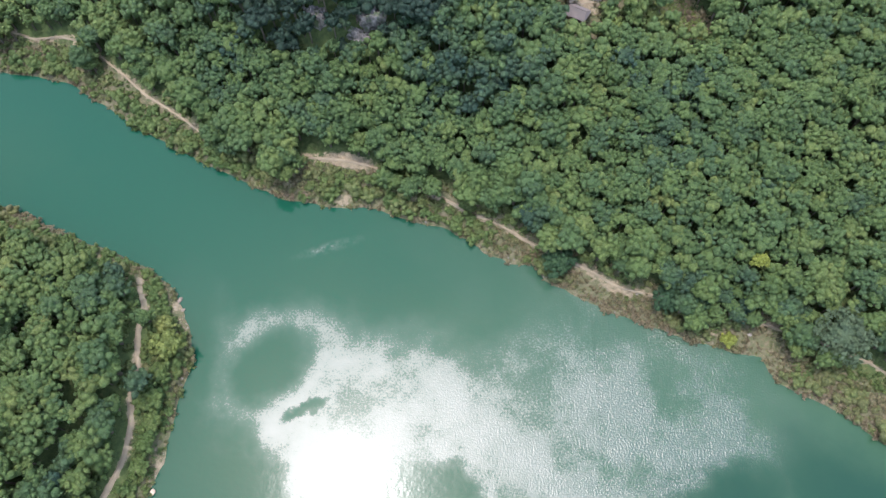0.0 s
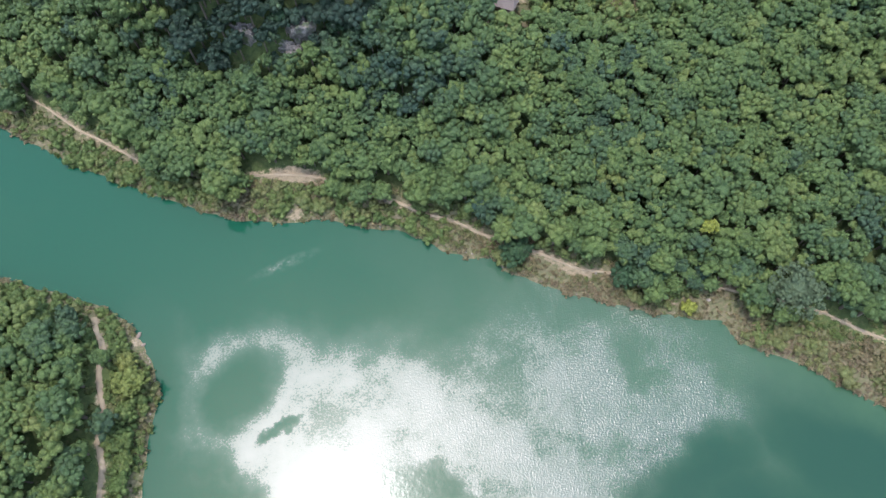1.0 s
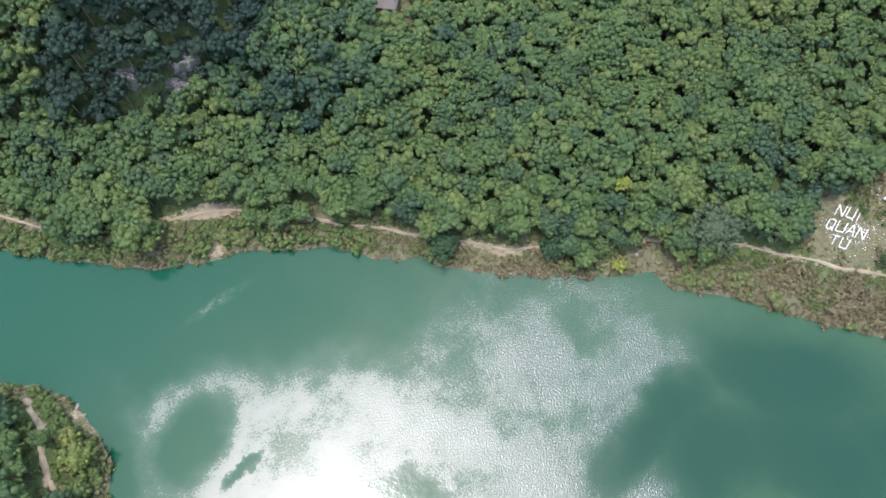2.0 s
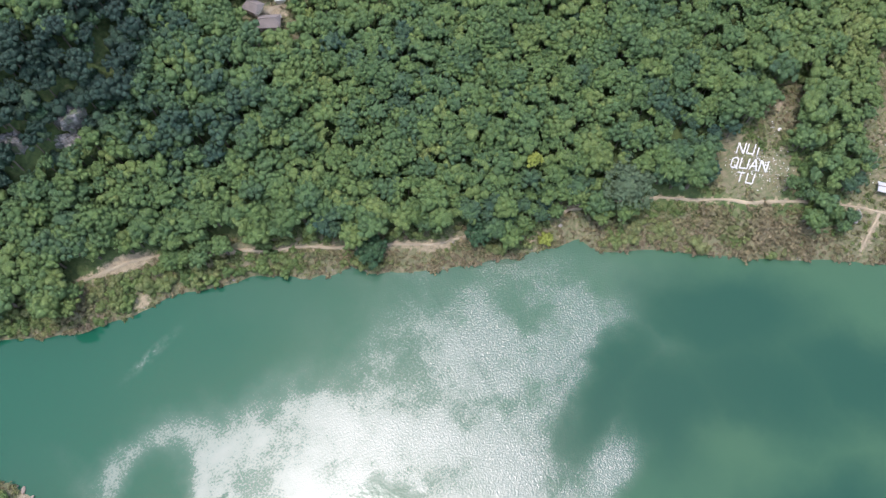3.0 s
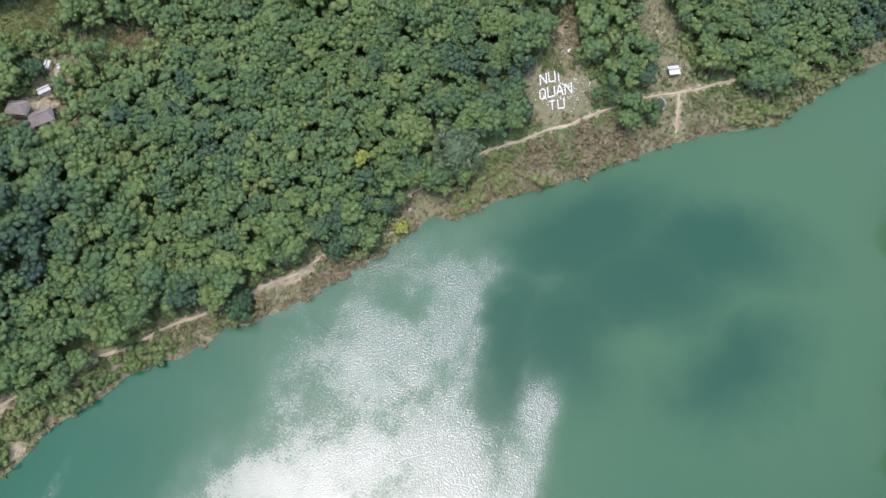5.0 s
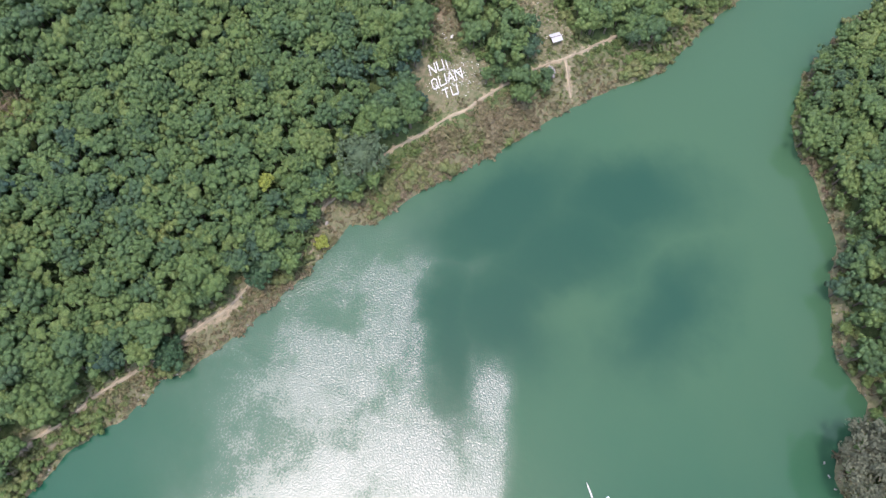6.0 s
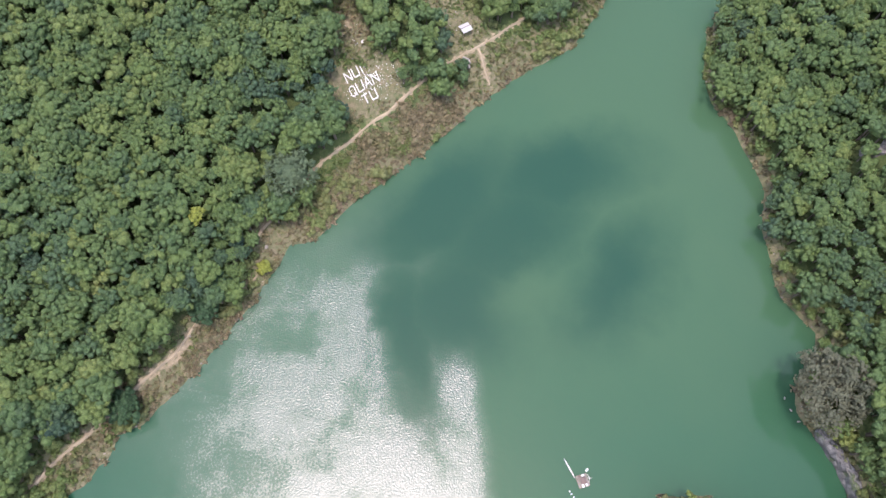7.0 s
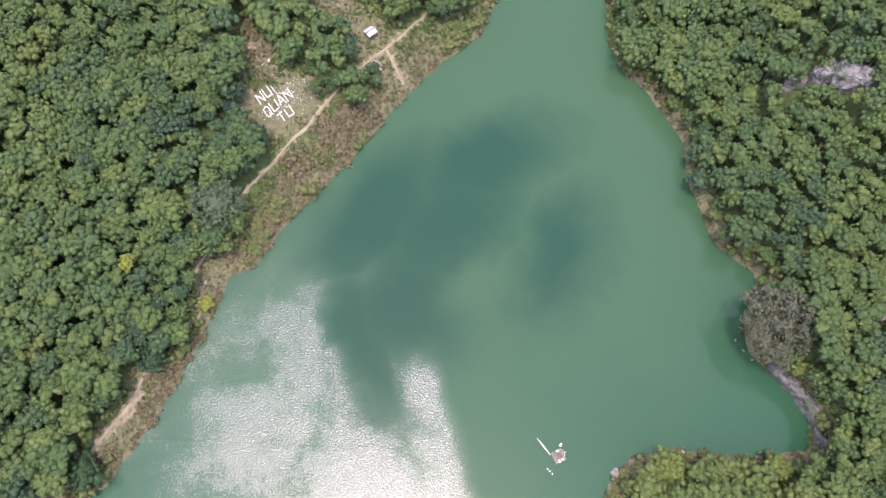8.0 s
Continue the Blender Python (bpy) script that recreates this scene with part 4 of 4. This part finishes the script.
gx, gy, gr, gd, gdn, gde, gdw, gt, gg = tree_spots(-140, 240, -20, 212, 1.25, 0.35, 0.8, 51)
g_keep = (gd > 0.5) & ((gd < np.where(gx > 100, 17, 13)) | (openness(gx, gy) > 0.35)) & (gdn < 125) & (value_noise(gx, gy, 5, 52) > 0.4)
g_keep &= (segment_distance(gx, gy, PATH_LINE) > 1.2) & (np.max([b[5] * in_oval(gx, gy, *b[:5]) for b in BARE], axis=0) < 0.5)
scatter("grass", [tuft(rng) for _ in range(5)], np.column_stack([gx, gy, height(gx, gy), gr, 0 * gr, gg.uniform(0, 6.28, gx.size), np.clip(gg.normal(0.5, 0.25, gx.size), 0, 1)])[g_keep], [grass_mat], "tufts of dry yellow-green grass on the open slope", "grass")
mx, my, mr, md, mdn, mde, mdw, mt, mg = tree_spots(0, 100, 150, 220, 0.9, 0.8, 1.3, 53)
m_keep = np.maximum(in_oval(mx, my, 47, 199.5, 34, 8.5, -20), in_oval(mx, my, 80, 168, 14, 5, -48)) > 0.36
scatter("meadow", [tuft(rng) for _ in range(5)], np.column_stack([mx, my, height(mx, my), mr, 0 * mr, mg.uniform(0, 6.28, mx.size), mt])[m_keep], [meadow_mat], "fresh light green meadow grass beside the village", "grass")

# ---- rocks ----
ROCK_V, ROCK_Q = cube_sphere(7)
FACE_V, FACE_Q = cube_sphere(16)


def rock(name, x, y, z, size, turn, mat, label, seed, rough=0.45, kids=None):
    """A broken rock: a lumpy mass with ledges."""
    v = []
    large = max(size) > 2
    for p in FACE_V if large else ROCK_V:
        p = Vector(p)
        k = noise.fractal(p * 1.2 + Vector((seed * 3.1, 0, 0)), 0.9, 2.1, 4)
        ledge = noise.voronoi(p * 1.5 + Vector((0, seed * 1.7, 0)))[0][0]
        fine = noise.fractal(p * 5.0 + Vector((0, 0, seed)), 0.8, 2.0, 3) + 0.8 * noise.voronoi(p * 4.0)[0][0] if large else 0.0
        if large:
            p = p / (abs(p.x) ** 4 + abs(p.y) ** 4 + abs(p.z) ** 4) ** 0.25
            fine += 1.1 * noise.cell(p * 2.3 + Vector((seed, 0, 0)))
        v.append(p * (1 + rough * (0.55 * k + 0.9 * (ledge - 0.35) + 0.16 * fine)))
    v = np.array(v) * size
    a = radians(turn)
    c, s = math.cos(a), math.sin(a)
    v = np.column_stack([v[:, 0] * c - v[:, 1] * s, v[:, 0] * s + v[:, 1] * c, v[:, 2]])
    me = quad_mesh(name, v, FACE_Q if large else ROCK_Q, [mat], smooth=False)
    ob = tagged(new(name, me), label, "rock")
    ob.location = (x, y, z)
    return ob


def on_ground(x, y):
    return max(0.0, float(height(x, y)))


crag_rock = cliff_material("crag_limestone", (0.030, 0.031, 0.029), (0.080, 0.076, 0.072), (0.20, 0.185, 0.18), 0.52)
crag_label = "weathered grey limestone face between dark trees on the crag"
for k, (x, y, sx, sy, sz, turn) in enumerate(((-23.6, 157.0, 3.6, 2.2, 4.4, 10), (-26.5, 153.0, 3.2, 1.8, 3.0, 5), (-30.0, 153.8, 2.0, 1.4, 2.4, -15), (-42, 157.5, 3.0, 1.8, 3.2, -20), (-20, 155.5, 2.4, 1.6, 3.4, 30))):
    rock("rock_face", x, y, on_ground(x, y) - 0.6, (sx, sy, sz), turn, crag_rock, crag_label, 10 + k, 0.7)
# the dark mossy patches also paint in the shaded holes of this face
pale_cliff = cliff_material("sunlit_limestone", (0.035, 0.034, 0.034), (0.092, 0.089, 0.089), (0.155, 0.150, 0.150), 0.52)
for k, (x, y, sx, sy, sz, turn) in enumerate(((166.0, -129.5, 1.6, 3.2, 2.2, 10), (167.0, -134.0, 1.8, 2.8, 2.6, -25), (166.5, -140.5, 2.8, 3.6, 3.8, 5), (164.0, -145.5, 4.2, 4.0, 4.4, -8), (161.5, -150.5, 3.0, 3.0, 3.6, 12))):
    rock("rock_face", x, y, on_ground(x, y) + 1.0, (sx, sy, sz), turn, pale_cliff, "bare pale grey limestone face high in the woodland", 30 + k, 0.38)
for k, (x, y, sx, sy, sz, turn) in enumerate(((74.5, -124.6, 3.4, 1.4, 2.4, 42), (70.5, -128.2, 3.6, 1.5, 2.9, 38), (66, -131.2, 3.6, 1.6, 3.2, 28), (61, -133.4, 3.6, 1.6, 3.2, 18), (56, -133.8, 3.0, 1.6, 2.6, 0))):
    rock("cliff_rock", x, y, 1.4, (sx, sy, sz), turn, limestone, "grey limestone cliff rising from the water of the cove", 50 + k, 0.35)
tan_rock = plain("tan_rock", (0.27, 0.215, 0.165), 0.9, 0.3, 0.9, bump=0.7, dist=0.2)
rock("rock_face", 60.5, -144.5, on_ground(60.5, -144.5) + 1.5, (1.6, 3.0, 2.4), 20, tan_rock, "bare tan rock and earth scar above the cove", 71, 0.3)
for k, (x, y) in enumerate(((85.2, -113.2), (81.9, -115.2), (79.0, -117.6))):
    rock("boulder", x, y, 0.1, (0.5, 0.25, 0.25), 50 * k, pale_rock, "pale stone at the water's edge below a brown tree", 100 + k)
rock("boulder", 88.5, -149.0, on_ground(88.5, -149) + 1.0, (1.2, 2.2, 2.6), 20, pale_rock, "bare pale rock in the steep woodland", 104)
for k, (x, y, r) in enumerate(((43.4, -72.2, 0.9), (44.5, -73.0, 0.7), (43.6, -73.6, 0.8), (42.6, -73.2, 0.6))):
    rock("boulder", x, y, 0.2, (r, r * 0.75, r * 0.7), 40 + 50 * k, pale_rock, "pale boulder in the heap at the tip of the low point", 120 + k)
rock("boulder", 50.2, -92.5, 0.2, (1.2, 0.6, 0.5), 80, white_stone, "pale slab of rock at the water's edge", 73)
rock("boulder", 182.5, 7.6, on_ground(182.5, 7.6) + 0.3, (1.9, 0.9, 0.9), 60, pale_rock, "pale boulder below the footpath", 74)
rock("boulder", 180.8, 6.4, on_ground(180.8, 6.4) + 0.2, (0.9, 0.7, 0.6), 20, pale_rock, "pale boulder below the footpath", 75)
rock("boulder", 189, 21.6, on_ground(189, 21.6) + 0.3, (0.9, 0.6, 0.6), 0, white_stone, "white boulder in the dry grass", 76)
rock("boulder", 176.5, 44.5, on_ground(176.5, 44.5) + 0.3, (0.75, 0.6, 0.5), 0, white_stone, "white boulder in the dry grass", 77)
brown_rock = plain("brown_rock", (0.13, 0.105, 0.085), 0.9, 0.3, 0.9, bump=0.7, dist=0.2)
for k, (x, y, s) in enumerate(((-87.4, 71.0, 0.9), (-85.7, 69.0, 1.2), (-85.9, 67.0, 0.6), (-84.2, 65.6, 0.9), (-84.4, 62.8, 0.7), (-82.4, 61.0, 0.5))):
    rock("boulder", x, y, 0.15, (s * 0.9, s * 0.5, s * 0.35), 67 * k, brown_rock, "low brown boulder on the shore of the cape", 90 + k, 0.3)
rock("boulder", -84.6, 10.0, 0.5, (1.0, 0.7, 0.5), 70, tan_rock, "tan boulder on the shore of the cape", 80)
rock("boulder", 62.8, 70.6, on_ground(62.8, 70.6) + 0.1, (0.5, 0.4, 0.35), 30, pale_rock, "pale stone beside the footpath", 81)
rock("boulder", 97.0, 57.2, on_ground(97, 57.2) + 0.2, (0.8, 0.5, 0.4), 10, pale_rock, "pale boulder on the bare bank", 82)

stone_protos = []
for k in range(5):
    v, q = cube_sphere(2)
    v = v * (1 + 0.3 * (np.random.default_rng(k).random((len(v), 1)) - 0.5))
    stone_protos.append((v * np.array([1, 0.8, 0.6]), q))


def stone_spots(cx, cy, rx, ry, turn, n, lo, hi, seed):
    g = np.random.default_rng(seed)
    a, k = g.uniform(0, 6.28, n), np.sqrt(g.random(n))
    u, w = np.cos(a) * k * rx, np.sin(a) * k * ry
    c, s = math.cos(radians(turn)), math.sin(radians(turn))
    x, y = cx + u * c - w * s, cy + u * s + w * c
    r = lo + (hi - lo) * g.random(n) ** 2.5
    ok = plan(x, y)[0] > -0.3
    return np.column_stack([x, y, np.maximum(height(x, y), 0), r, r * 0.2, a, g.random(n)])[ok]


slope_stones = np.concatenate([stone_spots(164.5, 37.5, 13, 8, -50, 180, 0.06, 0.22, 1), stone_spots(165.5, 35.5, 7, 4, -50, 130, 0.08, 0.3, 4), stone_spots(161, 39.5, 6, 5, -47, 60, 0.06, 0.22, 8), stone_spots(176, 47, 12, 5, 25, 50, 0.08, 0.3, 2), stone_spots(198, 15, 14, 8, 40, 50, 0.08, 0.3, 3)])
scatter("slope_stones", stone_protos, slope_stones, [white_stone], "scattered whitish stones on the open slope", "stones")
shore = []
for line, n, seed in ((NORTH[8:32], 300, 5), (EAST[2:20], 160, 6), (WEST[5:13], 120, 7)):
    g = np.random.default_rng(seed)
    for _ in range(n):
        i = int(g.integers(0, len(line) - 1))
        k = g.random()
        x, y = (line[i][m] * (1 - k) + line[i + 1][m] * k + g.normal(0, 1.1) for m in (0, 1))
        if float(plan(x, y)[0]) < 0.1:
            continue
        r = 0.10 + 0.30 * g.random() ** 3
        shore.append((x, y, max(-0.15, float(height(x, y))), r, 0.1 * r, g.uniform(0, 6.28), g.random()))
scatter("shore_stones", stone_protos, np.array(shore), [pale_rock], "pale stones and rubble along the waterline", "stones")

# ---- letters laid on the slope ----
STROKES = {
    "N": [((0, 0), (0, 1)), ((0, 1), (1, 0)), ((1, 0), (1, 1))],
    "U": [((0, 1), (0, 0.12)), ((0, 0.06), (1, 0.06)), ((1, 0.12), (1, 1))],
    "I": [((0.5, 0), (0.5, 1))],
    "Q": [((0.1, 0.15), (0.1, 0.85)), ((0.1, 0.88), (0.5, 1)), ((0.5, 1), (0.9, 0.85)), ((0.9, 0.85), (0.9, 0.15)), ((0.9, 0.15), (0.5, 0.0)), ((0.5, 0.0), (0.1, 0.12)), ((0.55, 0.3), (1.05, -0.08))],
    "A": [((0, 0), (0.5, 1)), ((0.5, 1), (1, 0)), ((0.2, 0.36), (0.8, 0.36))],
    "T": [((0, 0.97), (1, 0.97)), ((0.5, 0), (0.5, 0.95))],
}
ALONG, UPHILL = Vector((0.68, -0.73)), Vector((0.77, 0.64))


def slab(p, q, width, depth):
    """A whitewashed strip of stones from p to q, bedded in the slope."""
    n = max(2, int((q - p).length / 0.45))
    side = Vector((-(q - p).y, (q - p).x)).normalized() * width / 2
    verts, quads = [], []
    for k in range(n + 1):
        c = p.lerp(q, k / n)
        wob = 1 + 0.4 * math.sin(k * 2.3 + p.x * 5)
        for sgn, dz in ((-1, -0.25), (-0.9, depth), (0.9, depth), (1, -0.25)):
            e = c + side * sgn * wob
            verts.append((e.x, e.y, on_ground(e.x, e.y) + dz))
    for k in range(n):
        quads += [(4 * k + j, 4 * k + j + 1, 4 * k + j + 5, 4 * k + j + 4) for j in range(3)]
    quads += [(3, 2, 1, 0), (4 * n, 4 * n + 1, 4 * n + 2, 4 * n + 3)]
    return np.array(verts), np.array(quads)


sign_root = tagged(new("hillside_letters"), "large whitewashed stone letters reading NUI QUAN TU laid on the slope", "lettering")
for word, start, width, tall, pitch in (("NUI", Vector((160.6, 46.0)), 2.1, 3.5, 3.0), ("QUAN", Vector((156.3, 43.4)), 2.3, 3.5, 3.0), ("TU", Vector((154.9, 38.3)), 2.2, 3.3, 3.1)):
    cursor = 0.0
    for ch in word:
        wide = 0.7 if ch == "I" else width
        pieces = [slab(start + ALONG * (cursor + a[0] * wide) + UPHILL * a[1] * tall, start + ALONG * (cursor + b[0] * wide) + UPHILL * b[1] * tall, 0.36, 0.45) for a, b in STROKES[ch]]
        cursor += pitch if ch != "I" else 1.6
        v, q = joined(pieces)
        part("letter", quad_mesh("letter", v, q, [white_stone]), sign_root, "whitewashed stone letter")


# ---- houses and huts ----
def box(sx, sy, sz, x=0.0, y=0.0, z=0.0, edge=0.03):
    bm = bmesh.new()
    bmesh.ops.create_cube(bm, size=1, matrix=Matrix.Translation((x, y, z)) @ Matrix.Diagonal((sx, sy, sz, 1)))
    bmesh.ops.bevel(bm, geom=bm.edges[:], offset=edge, segments=1, affect="EDGES")
    return bm


def piece(name, bm, mat, parent, label=""):
    me = bpy.data.meshes.new(name)
    bm.to_mesh(me)
    bm.free()
    me.materials.append(mat)
    return part(name, me, parent, label)


def roof_slope(length, run, rise, eave, ribs, side, hip=0.0):
    """One slope of a roof with a thickness and raised courses; hip pulls the ridge's ends in."""
    bm = bmesh.new()
    n = max(4, ribs)
    rows = []
    for k in range(n + 1):
        for lift in ((0.0,) if k == 0 else (0.0, 0.05) if k < n else (0.05,)):
            f = k / n
            half = length / 2 - hip * f
            y, z = side * run * (1 - f), eave + rise * f + lift
            rows.append([bm.verts.new((-half, y, z)), bm.verts.new((half, y, z))])
    low = [[bm.verts.new((v.co.x, v.co.y, v.co.z - 0.14)) for v in r] for r in (rows[0], rows[-1])]
    order = [low[0]] + rows + [low[1]]
    for a, b in zip(order, order[1:] + order[:1]):
        bm.faces.new((a[0], a[1], b[1], b[0]))
    bmesh.ops.recalc_face_normals(bm, faces=bm.faces)
    return bm


def stilt_house(x, y, turn, long, deep, label, roof_mat):
    root = tagged(new("stilt_house"), label, "house")
    root.matrix_basis = pose(x, y, on_ground(x, y) - 0.3, 0, 0, turn)
    floor = 1.9
    piece("wall", box(long - 1.6, deep - 1.6, 2.3, 0, 0, floor + 1.15), plaster, root, "tan plank and plaster walls")
    piece("floor", box(long - 1.0, deep - 1.0, 0.18, 0, 0, floor - 0.05), timber, root)
    for i in (-1, 0, 1):
        for j in (-1, 1):
            piece("post", box(0.24, 0.24, floor + 0.6, i * (long / 2 - 1.1), j * (deep / 2 - 1.1), (floor - 0.6) / 2), timber, root)
    for s in (-1, 1):
        piece("roof_slope", roof_slope(long, deep / 2, deep * 0.30, floor + 2.1, 12, s, hip=deep * 0.22), roof_mat, root, "grey-brown tiled roof slope")
    for s in (-1, 1):
        bm = bmesh.new()
        h, r, e = long / 2, deep * 0.30, floor + 2.1
        top = [bm.verts.new((s * (h - deep * 0.22), 0, e + r)), bm.verts.new((s * h, deep / 2, e)), bm.verts.new((s * h, -deep / 2, e))]
        under = [bm.verts.new((v.co.x - s * 0.1, v.co.y * 0.97, v.co.z - 0.14)) for v in top]
        bm.faces.new(top)
        bm.faces.new(under[::-1])
        for a in range(3):
            b = (a + 1) % 3
            bm.faces.new((top[a], top[b], under[b], under[a]))
        bmesh.ops.recalc_face_normals(bm, faces=bm.faces)
        piece("roof_hip", bm, roof_mat, root)
    piece("ridge", box(long - deep * 0.4, 0.35, 0.22, 0, 0, floor + 2.1 + deep * 0.30 + 0.06), roof_mat, root)
    for i in (-0.25, 0.25):
        win = piece("window", box(0.9, 0.08, 1.0, i * long, -(deep - 1.6) / 2 - 0.03, floor + 1.3, 0.02), timber, root)
        for j in (-0.21, 0.21):
            piece("shutter", box(0.38, 0.05, 0.86, i * long + j, -(deep - 1.6) / 2 - 0.09, floor + 1.3, 0.01), plank, win)
        piece("sill", box(1.05, 0.16, 0.06, i * long, -(deep - 1.6) / 2 - 0.08, floor + 0.76, 0.01), timber, win)
    entry = piece("door", box(0.9, 0.08, 1.9, 0, -(deep - 1.6) / 2 - 0.03, floor + 1.0, 0.02), timber, root)
    piece("door_handle", box(0.05, 0.06, 0.16, 0.34, -(deep - 1.6) / 2 - 0.1, floor + 1.0, 0.01), roof_tile, entry)
    return root


def shed(name, x, y, turn, long, deep, tall, label, roof_mat, wall=True, drop=0.35):
    """A low shed under a ridged sheet roof."""
    root = tagged(new(name), label, "hut")
    root.matrix_basis = pose(x, y, on_ground(x, y) - 0.2, 0, 0, turn)
    for i in (-1, 1):
        for j in (-1, 1):
            piece("post", box(0.14, 0.14, tall + 0.5, i * (long / 2 - 0.3), j * (deep / 2 - 0.3), (tall - 0.5) / 2), timber, root)
    if wall:
        piece("wall", box(long - 0.7, deep - 0.7, tall - 0.1, 0, 0, tall / 2 - 0.05), plaster, root, "plank walls of the shed")
    for s, share in ((-1, 0.5), (1, 0.5)):
        piece("roof_slope", roof_slope(long, deep * share, drop, tall, 5, s), roof_mat, root, "pale sheet roof slope")
    piece("ridge", box(long, 0.3, 0.1, 0, 0, tall + drop + 0.06, 0.02), roof_tile, root, "dark ridge cap")
    return root


stilt_house(43.2, 168.6, -58, 6.4, 5.2, "old stilt house with a grey-brown tiled hip roof", roof_tile)
stilt_house(45.4, 162.4, -28, 8.0, 5.8, "large old stilt house with a grey-brown tiled hip roof", roof_tile)
shed("shed", 53.2, 169.8, -22, 4.0, 2.4, 2.2, "small shed with a pale rusty sheet roof", roof_metal)
shed("shed", 49.6, 164.2, -20, 1.8, 1.3, 1.7, "tiny white-roofed lean-to beside a stilt house", roof_metal)
shed("shed", 60.2, 175.4, 30, 3.0, 2.0, 2.2, "small white-roofed shed by the yard", roof_metal)
shed("shed", 63.2, 171.6, -32, 3.6, 2.2, 2.3, "small white-roofed shed by the yard", roof_metal)
shed("field_hut", 193.4, 10.4, -47, 4.0, 3.8, 2.3, "small open field hut with a white sheet roof", roof_metal, wall=False, drop=0.5)


# ---- raft and boat ----
raft = tagged(new("floating_raft"), "floating fishing raft with red-brown sheets and pale gear", "raft")
raft.matrix_basis = pose(47.6, -56.2, 0.0, 0, 0, 28) @ Matrix.Scale(0.78, 4)
for k in range(9):
    piece("deck_plank", box(4.6, 0.42, 0.08, 0, -1.95 + k * 0.48, 0.42, 0.015), plank, raft)
for i in (-1.7, 0, 1.7):
    for j in (-1.5, 1.5):
        bm = bmesh.new()
        bmesh.ops.create_cone(bm, cap_ends=True, segments=14, radius1=0.32, radius2=0.32, depth=1.2, matrix=Matrix.Translation((i, j, 0.1)) @ Matrix.Rotation(radians(90), 4, "Y"))
        piece("float_drum", bm, blue_paint, raft, "blue plastic drum")
for i in (-1.0, 1.0):
    for j in (-0.9, 0.9):
        piece("post", box(0.1, 0.1, 1.7, i, j, 1.28, 0.01), plank, raft)
for s in (-1, 1):
    piece("roof_slope", roof_slope(2.2, 1.05, 0.35, 2.05, 4, s), red_wood, raft, "red-brown sheet roof")
for sx, sy, sz, cx, cy, mat, label in ((1.1, 0.8, 0.6, -1.75, 0.5, white_paint, "pale crate"), (0.9, 0.7, 0.5, -1.7, -0.9, white_paint, "pale crate"),
                                       (0.8, 0.6, 0.5, 1.8, 0.9, red_wood, "red-brown crate"), (0.7, 1.0, 0.4, 1.85, -0.6, white_paint, "pale crate")):
    crate = piece("crate", box(sx, sy, sz, cx, cy, 0.47 + sz / 2), mat, raft, label)
    piece("lid", box(sx + 0.06, sy + 0.06, 0.06, cx, cy, 0.5 + sz, 0.01), mat, crate)
for k, (x, y, a) in enumerate(((1.0, -2.6, 20), (0.3, -2.8, 70), (-0.4, -2.5, -30))):
    bm = box(1.7, 0.14, 0.12, 0, 0, 0, 0.02)
    bmesh.ops.transform(bm, matrix=pose(x, y, 0.42, 0, 0, a), verts=bm.verts)
    piece("pole", bm, white_paint, raft, "pale pole")


def boat(x, y, turn, long, wide, label):
    """A slim dugout: hull with raised ends and an open inside."""
    root = tagged(new("boat"), label, "boat")
    root.matrix_basis = pose(x, y, 0, 0, 0, turn)
    n = 14
    verts, quads = [], []
    for k in range(n + 1):
        s = 2 * k / n - 1
        w = wide / 2 * (1 - abs(s) ** 2.6) + 0.03
        up = 0.32 + 0.16 * s * s
        for yy, zz in ((-w * 0.5, -0.1), (-w, up), (-w * 0.82, up), (-w * 0.4, 0.04), (w * 0.4, 0.04), (w * 0.82, up), (w, up), (w * 0.5, -0.1)):
            verts.append((s * long / 2, yy, zz))
    for k in range(n):
        for j in range(8):
            a, b = 8 * k + j, 8 * k + (j + 1) % 8
            quads.append((a, b, b + 8, a + 8))
    part("hull", quad_mesh("hull", np.array(verts), np.array(quads), [white_paint], smooth=False), root, "whitish hull")
    for s in (-0.22, 0.2):
        piece("seat", box(0.25, wide * 0.8, 0.05, s * long, 0, 0.28, 0.01), plank, root)
    return root


boat(50.2, -51.9, 40, 6.4, 0.42, "slim whitish boat lying beside the raft")


def make_float(x, y, turn, size, label):
    """A drum float with a strap, half sunk."""
    root = tagged(new("float"), label, "float")
    root.matrix_basis = pose(x, y, 0.1 * size, 0, 0, turn) @ Matrix.Scale(size, 4)
    bm = bmesh.new()
    bmesh.ops.create_cone(bm, cap_ends=True, segments=14, radius1=0.4, radius2=0.4, depth=1.2, matrix=Matrix.Rotation(radians(90), 4, "X"))
    bmesh.ops.bevel(bm, geom=[e for e in bm.edges if e.calc_length() < 0.3], offset=0.08, segments=2, affect="EDGES")
    piece("drum", bm, white_paint, root)
    piece("strap", box(0.84, 0.12, 0.84, 0, 0, 0, 0.02), blue_paint, root)


make_float(50.9, -57.0, 60, 0.85, "small white float beside the raft")
for x, y, turn in ((43.3, -53.6, 20), (42.6, -54.4, 80), (43.9, -53.0, 130)):
    make_float(x, y, turn, 0.42, "tiny pale float drifting off the raft")
